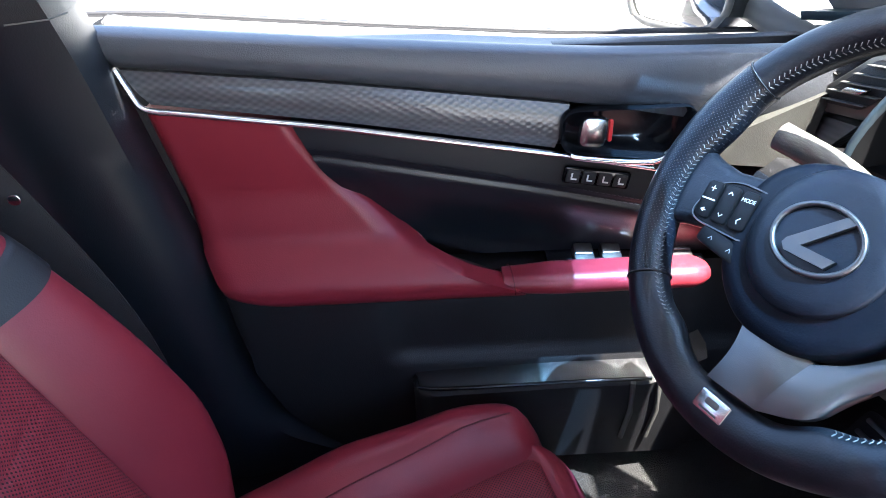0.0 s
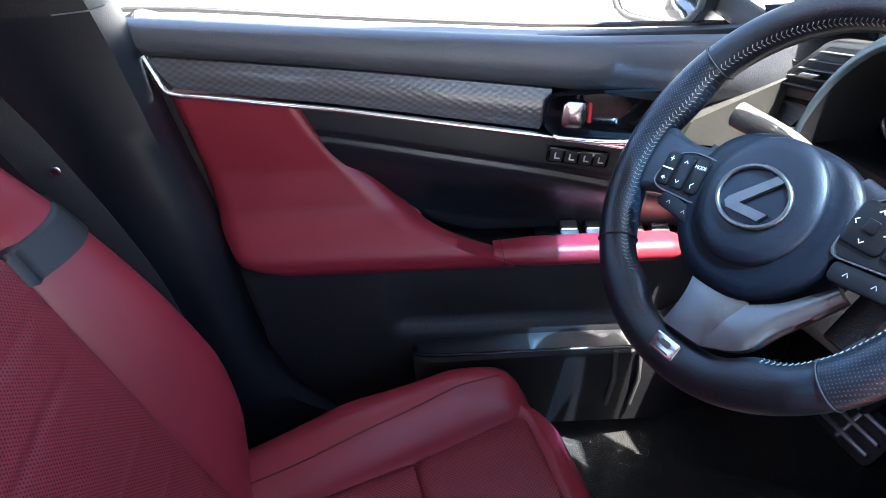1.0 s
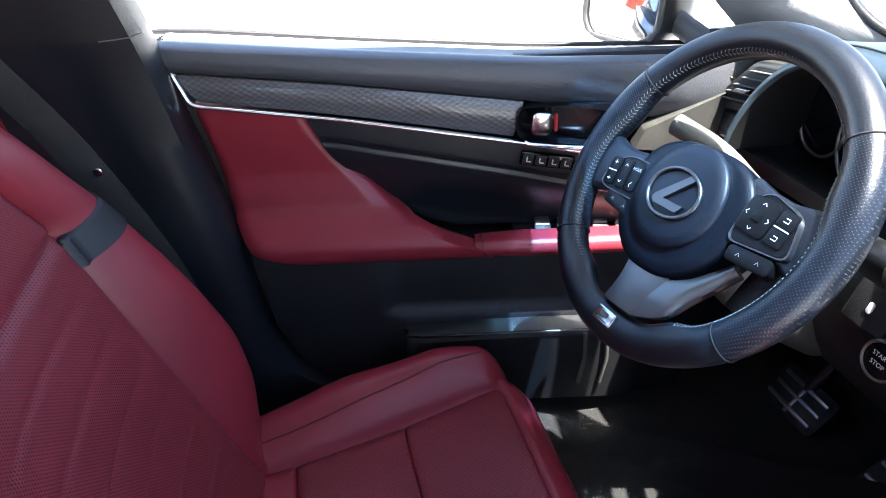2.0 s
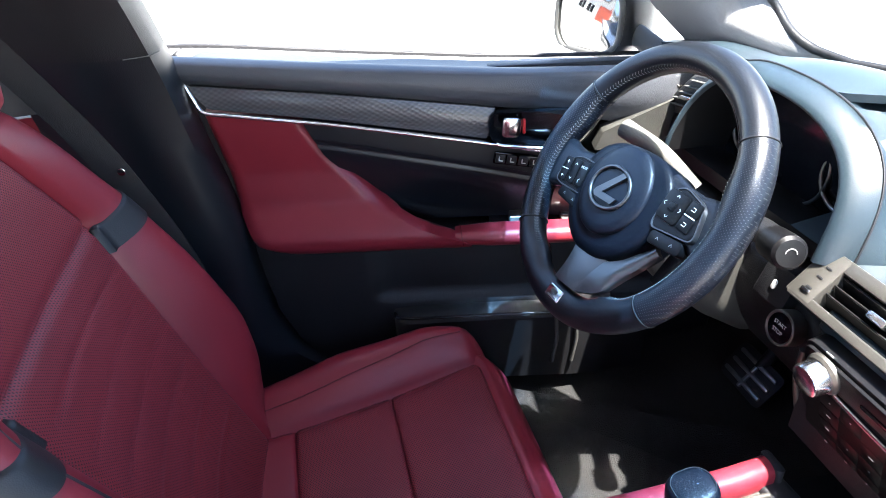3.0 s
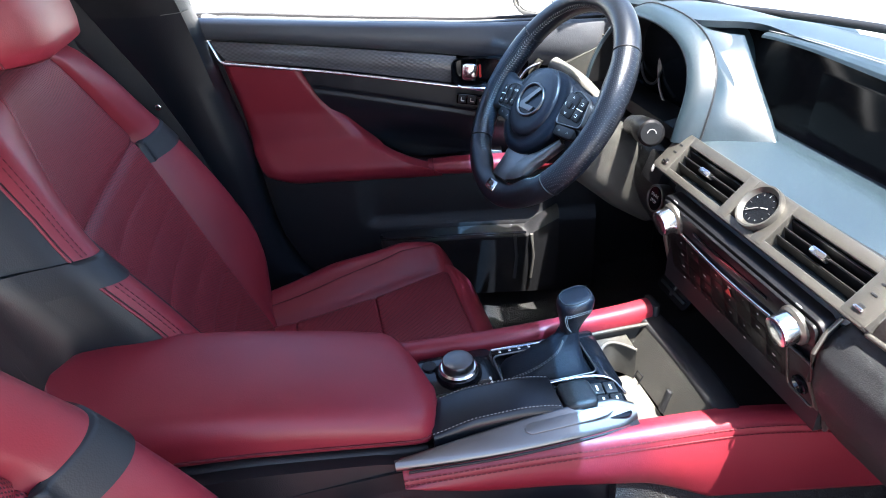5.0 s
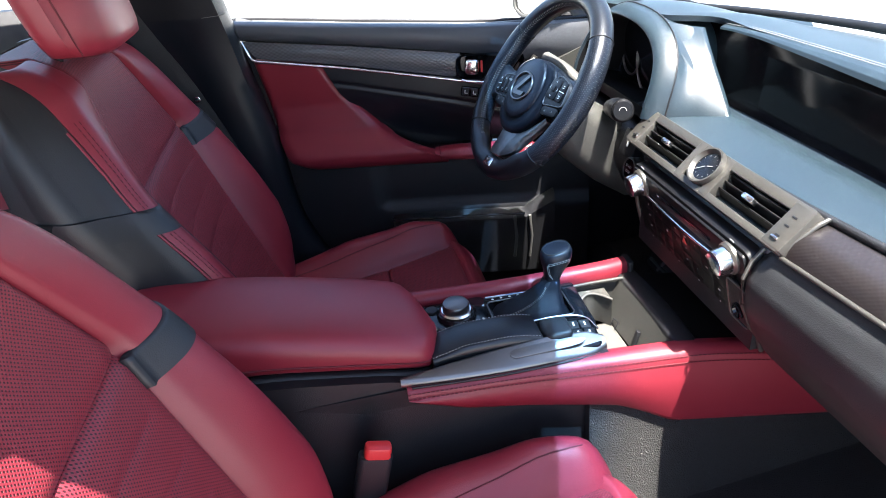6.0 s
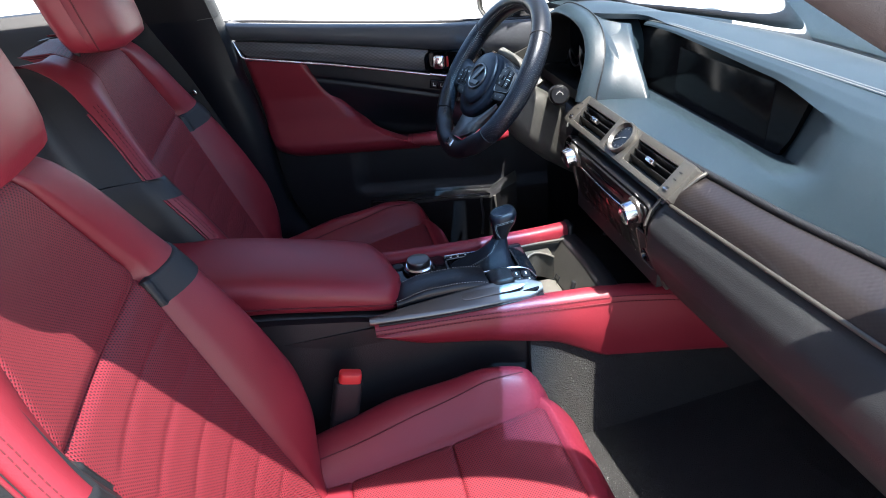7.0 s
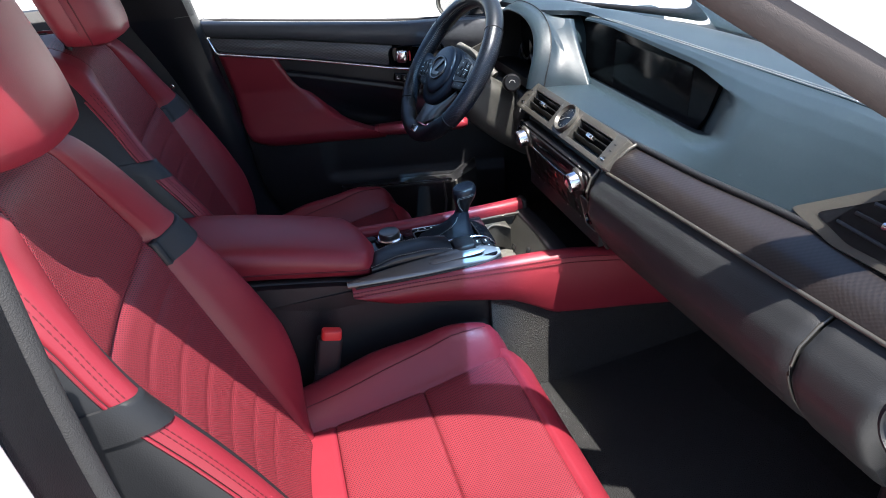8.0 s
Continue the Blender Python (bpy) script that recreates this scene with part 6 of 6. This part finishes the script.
# shift panel
sh = thing("shift_panel", label="gloss black shift panel with drive mode dial", category="control panel")
block("panel", (0.105, 0.110, 0.010), at(0.262, 0.064, 0.6190), GLOSS_BLACK, sh, "gloss black panel", r=0.012)
block("panel_well", (0.150, 0.086, 0.006), at(0.385, 0.060, 0.6120), GLOSS_BLACK, sh, "sunk gate floor", r=0.012)
block("side_strip", (0.150, 0.014, 0.012), at(0.388, 0.106, 0.6190), GLOSS_BLACK, sh, r=0.006)
block("front_plate", (0.024, 0.104, 0.010), at(0.449, 0.050, 0.6195, 0, 0, -2), GLOSS_BLACK, sh, "gloss dark plate behind the tray", r=0.004)
dial = at(0.262, 0.078, 0.624)
disc("dial_ring", [(0.0310, 0), (0.0315, 0.003), (0.0290, 0.007), (0.0265, 0.005)], dial, GLOSS_BLACK, sh, n=36)
disc("dial_skirt", [(0.0258, 0.003), (0.0258, 0.010), (0.0232, 0.0125)], dial, CHROME, sh, "chrome dial skirt", n=36)
disc("mode_dial", [(0.0212, 0.010), (0.0212, 0.021), (0.0198, 0.0236), (0.0175, 0.0244), (0.004, 0.0240)], dial, SATIN_SILVER, sh, "turned silver dial", n=40)
block("round_key", (0.020, 0.020, 0.006), at(0.226, 0.100, 0.6245), BLACK_PLASTIC, sh, r=0.0095)
for k in range(3):
    block("panel_mark", (0.003, 0.006, 0.0006), at(0.300, 0.040 + 0.008 * k, 0.6243), MARKING, sh, r=0.0008)
tube("panel_split", [(0.215, 0.046, 0.6243), (0.255, 0.043, 0.6243), (0.312, 0.046, 0.6243)], 0.0006, DARK_THREAD, sh, n=6)
tube("gate_trim", [Vector((0.376 + a, 0.0625 + b, 0.6245)) for a, b in round_rect(0.124, 0.068, 0.008, 5)], 0.0014, SATIN_SILVER, sh, "thin silver frame round the lever's boot", n=8, closed=True)
block("slot_trim", (0.075, 0.005, 0.003), at(0.352, 0.106, 0.6262, 0, 0, -2), CHROME, sh, "chrome slot trim", r=0.002)
for k in range(5):
    block("gate_mark", (0.004, 0.003, 0.0008), at(0.326 + 0.014 * k, 0.1015, 0.6254), MARKING, sh, r=0.001)

gear = thing("gear_lever", label="black stitched leather gear lever with boot", category="gear lever")
boot = []
for z, w, h, x, y in ((0.6160, 0.118, 0.060, 0.376, 0.0625), (0.6225, 0.112, 0.057, 0.377, 0.0635), (0.6300, 0.088, 0.048, 0.387, 0.067), (0.6375, 0.062, 0.040, 0.398, 0.071), (0.6450, 0.044, 0.034, 0.407, 0.075), (0.6530, 0.032, 0.029, 0.413, 0.077), (0.664, 0.0255, 0.0255, 0.416, 0.078)):
    boot.append([Vector((x + a + 0.0022 * math.sin(7 * math.atan2(b, a) + 90 * z) * (0.665 - z) / 0.04, y + b, z + 0.0015 * math.sin(5 * math.atan2(b, a)) * (0.665 - z) / 0.04)) for a, b in round_rect(w, h, min(w, h) * 0.42, 10)])
loft("boot", boot, BOOT_LEATHER, gear, "pleated black leather boot", 70)
knob = []
for z, w, h, x, y, lean in ((0.652, 0.0235, 0.0235, 0.415, 0.078, 0.0), (0.662, 0.0245, 0.0245, 0.4165, 0.078, 0.0), (0.672, 0.0280, 0.0280, 0.419, 0.079, 0.02), (0.682, 0.0350, 0.0350, 0.4215, 0.080, 0.06), (0.691, 0.0430, 0.0420, 0.4235, 0.080, 0.10), (0.700, 0.0465, 0.0445, 0.4245, 0.080, 0.14), (0.707, 0.0470, 0.0445, 0.4245, 0.080, 0.18), (0.7120, 0.0440, 0.0410, 0.4240, 0.080, 0.20), (0.7145, 0.0380, 0.0350, 0.4235, 0.080, 0.20), (0.7155, 0.0300, 0.0270, 0.4230, 0.080, 0.20), (0.7158, 0.0100, 0.0090, 0.4230, 0.080, 0.20)):
    knob.append([Vector((x + a, y + b, z + lean * a)) for a, b in round_rect(w, h, min(w, h) * 0.42, 8)])
loft("knob", knob, KNOB_LEATHER, gear, "black leather knob with a sloping top", 80)
tube("knob_cap", [Vector((0.4238 + a, 0.080 + b, 0.7146 + 0.20 * a)) for a, b in round_rect(0.0390, 0.0360, 0.015, 7)], 0.0007, DARK_THREAD, gear, n=6, closed=True)
for off in (0.0, 0.0028):
    pts = curve_points([(0.4035 + off, 0.0600 + off, 0.697), (0.4045 + off, 0.0615 + off * 0.6, 0.688), (0.4085 + off * 0.6, 0.0633, 0.676), (0.4140, 0.0636 - off * 0.1, 0.668)], 31)
    threads("knob_stitching", [(pts[2 * k], pts[2 * k + 1]) for k in range(15)], THREAD, gear, 0.0007)
    pts = curve_points([(0.4060, 0.0572 - 0.0002, 0.7000 - off), (0.416, 0.0575, 0.7005 - off), (0.428, 0.0574, 0.7020 - off), (0.440, 0.0582, 0.7035 - off)], 31)
    threads("knob_stitching", [(pts[2 * k], pts[2 * k + 1]) for k in range(15)], THREAD, gear, 0.0006)
    pts = curve_points([(0.328, 0.046 - off, 0.6275), (0.352, 0.0475 - off, 0.6325), (0.374, 0.0515 - off, 0.6385), (0.393, 0.0575 - off, 0.6470), (0.4030, 0.0650 - off, 0.6580)], 49)
    threads("boot_stitching", [(pts[2 * k], pts[2 * k + 1]) for k in range(24)], THREAD, gear, 0.00065)

palm = thing("palm_rest", label="black stitched leather palm rest beside the lever", category="palm rest")
PALM_H = [(0, 0.018), (0.30, 0.033), (0.70, 0.036), (0.95, 0.031), (1, 0.026)]


def palm_mid(t):
    return Vector((0.206 + 0.158 * t, -0.004 - 0.006 * t, 0.616))


loops = []
for k in range(20):
    t = k / 19
    h, c = soft_table(PALM_H, t, 0.08), palm_mid(t)
    loops.append([Vector((c.x, c.y + a * (1.0 if b > 0 else 1.05), c.z + h / 2 + b + 0.003 * (1 - (a / 0.032) ** 2) * (b > 0))) for a, b in round_rect(0.062, h, h * 0.26, 6)])
loft("pad", loops, BLACK_LEATHER, palm, "padded black leather", 70)
for s in (-1, 1):
    pts = curve_points([palm_mid(t) + Vector((0, s * 0.0262, soft_table(PALM_H, t, 0.08) + 0.0012)) for t in [0.1 * k for k in range(11)]], 69)
    threads("pad_stitching", [(pts[2 * k], pts[2 * k + 1]) for k in range(34)], PALE_STITCH, palm, 0.0006)
rc = thing("remote_controller", label="black pointing controller with silver edge and side keys", category="controller")
block("base", (0.088, 0.070, 0.016), turn(at(0.406, -0.021, 0.6215), 0, 0, -6), GLOSS_BLACK, rc, "gloss black controller base", r=0.010)
grip_rows = []
for z, w, h, dx in ((0.629, 0.040, 0.044, 0.0), (0.640, 0.041, 0.045, 0.0005), (0.6455, 0.040, 0.044, 0.001), (0.6480, 0.036, 0.040, 0.001), (0.6488, 0.026, 0.030, 0.001)):
    grip_rows.append([Vector((0.387 + dx + a, -0.022 + b - 0.10 * a, z + 0.10 * a)) for a, b in round_rect(w, h, 0.009, 6)])
loft("grip", grip_rows, BLACK_PLASTIC, rc, "soft black grip", 60)
tube("grip_edge", [(0.366, -0.0435, 0.634), (0.380, -0.0455, 0.635), (0.398, -0.0465, 0.637), (0.406, -0.0440, 0.638)], 0.0022, CHROME, rc, "chrome lip of the grip", n=8)
for i in range(2):
    for j in range(2):
        km = turn(at(0.4195 + 0.0165 * i, -0.0105 - 0.0215 * j - 0.002 * i, 0.6325), 0, 0, -6)
        block("side_key", (0.0150, 0.0195, 0.005), km, BLACK_PLASTIC, rc, r=0.002)
        block("key_mark", (0.0026, 0.009, 0.0006), km @ Matrix.Translation((0, 0, 0.0027)), MARKING, rc, r=0.0005)
tube("front_edge", curve_points([(0.362, 0.0155, 0.634), (0.400, 0.0150, 0.635), (0.430, 0.0110, 0.634), (0.446, 0.000, 0.632), (0.4515, -0.024, 0.630)], 24), 0.0018, CHROME, rc, "thin chrome edge", n=8)

# silver blade along the console's edge
blade = []
for k in range(34):
    t = k / 33
    x = 0.156 + 0.296 * t
    w = 0.006 + 0.027 * math.sin(math.pi * min(1, t * 0.60 + 0.03)) * (1 if t < 0.93 else (1 - t) / 0.07 * 0.6 + 0.4)
    z = soft_table([(0, 0.619), (0.3, 0.625), (0.7, 0.631), (1.0, 0.624)], t, 0.1)
    y = -0.050 - 0.004 * math.sin(math.pi * t)
    blade.append([Vector((x, y + a, z + b + a * 0.62)) for a, b in round_rect(w, 0.011, 0.0045, 4)])
loft("silver_blade", blade, SATIN_SILVER, cons, "satin silver blade along the console", 60)
loft("blade_inlay", [[Vector((x, -0.0535 + a, 0.6305 + (x - 0.31) * 0.035 + a * 0.62 + b + 0.0056)) for a, b in round_rect(w, 0.0014, 0.0006, 3)] for x, w in ((0.312, 0.004), (0.318, 0.011), (0.395, 0.012), (0.412, 0.010), (0.420, 0.004))], SATIN_SILVER, cons, "raised silver inlay", 40)
tube("blade_gap", curve_points([(0.170, -0.060, 0.6155), (0.28, -0.071, 0.6185), (0.38, -0.072, 0.6205), (0.448, -0.066, 0.619)], 24), 0.0018, BLACK_PLASTIC, cons, n=6)

# open tray
tray = thing("console_tray", label="open grey rubber-lined cup tray ahead of the lever", category="tray")
sheet("tray_floor", lambda u, v: (0.452 + 0.072 * u, -0.085 + 0.215 * v, 0.545), 6, 6, TRAY, tray, "pale rubber floor", back=(0, 0, -0.01))


def tray_wall(u, v):
    return (0.521 + 0.026 * v + 0.006 * math.sin(math.pi * u), 0.122 - 0.207 * u, 0.545 + 0.066 * v)


sheet("tray_front", tray_wall, 12, 6, TRAY_SIDE, tray, "olive grey front wall", back=(0.008, 0, 0))
sheet("tray_side", lambda u, v: (0.452 + 0.10 * u, 0.118, 0.545 + 0.065 * v), 6, 6, TRAY_SIDE, tray, back=(0, 0.012, 0))
sheet("tray_side", lambda u, v: (0.452 + 0.10 * u, -0.078, 0.545 + 0.065 * v), 6, 6, TRAY_SIDE, tray, back=(0, -0.007, 0))
sheet("tray_rear", lambda u, v: (0.455 - 0.004 * v, -0.072 + 0.19 * u, 0.545 + 0.075 * v), 6, 6, BLACK_PLASTIC, tray, back=(-0.012, 0, 0))
tube("tray_rim", curve_points([(0.462, 0.114, 0.6135), (0.505, 0.113, 0.615), (0.552, 0.112, 0.615)], 16), 0.003, TRAY_SIDE, tray, n=8)
cup = [(0.463 + 0.058 * k / 12, 0.080 + 0.026 * math.sin(math.pi * k / 12)) for k in range(13)]
mesh_part("cup_wall", [(x, y, z) for z in (0.546, 0.598) for x, y in cup] + [(x, 0.116, 0.600) for x, y in cup], grid_faces(3, 13), TRAY_SIDE, tray, "curved wall of the cup recess", 60)
tube("cup_arc", [(x, y, 0.599) for x, y in cup], 0.0022, TRAY, tray, n=8)
block("divider_tab", (0.007, 0.010, 0.036), at(0.527, 0.004, 0.570, 0, 14), BLACK_PLASTIC, tray, "small black divider tab", r=0.003)
tube("mat_loop", [(0.520, 0.080, 0.548), (0.526, 0.080, 0.560), (0.527, 0.066, 0.560), (0.521, 0.066, 0.548)], 0.0012, BLACK_PLASTIC, tray, n=6)
loft("tray_front_rim", [[Vector((0.564 + a + 0.006 * math.sin(math.pi * t), 0.130 - 0.215 * t, 0.608 + b)) for a, b in round_rect(0.036, 0.018, 0.007, 4)] for t in [k / 12 for k in range(13)]], BLACK_PLASTIC, tray, "black tray rim", 60)
sheet("tray_apron", lambda u, v: (0.578 + 0.10 * u, 0.130 - 0.215 * v, 0.604 - 0.012 * u), 6, 6, VENT_BLACK, tray, "black panel under the radio", back=(0, 0, -0.01))

# seat belt buckle beside the passenger cushion
bk = thing("belt_buckle", label="black belt buckle with red release key", category="belt buckle")
bm4 = Matrix.Translation((0.098, -0.108, 0.520)) @ pose(0, 0, 0, 0, 14, 0)
block("buckle_body", (0.046, 0.022, 0.075), bm4, BLACK_PLASTIC, bk, r=0.008)
block("stalk", (0.040, 0.016, 0.12), bm4 @ Matrix.Translation((-0.002, 0, -0.085)), BLACK_PLASTIC, bk, r=0.006)
block("release_key", (0.036, 0.020, 0.022), bm4 @ Matrix.Translation((0.002, 0.0, 0.044)) @ pose(0, 0, 0, 0, 0, 0), RED_PLASTIC, bk, "red release key", r=0.006, bevel=0.004)
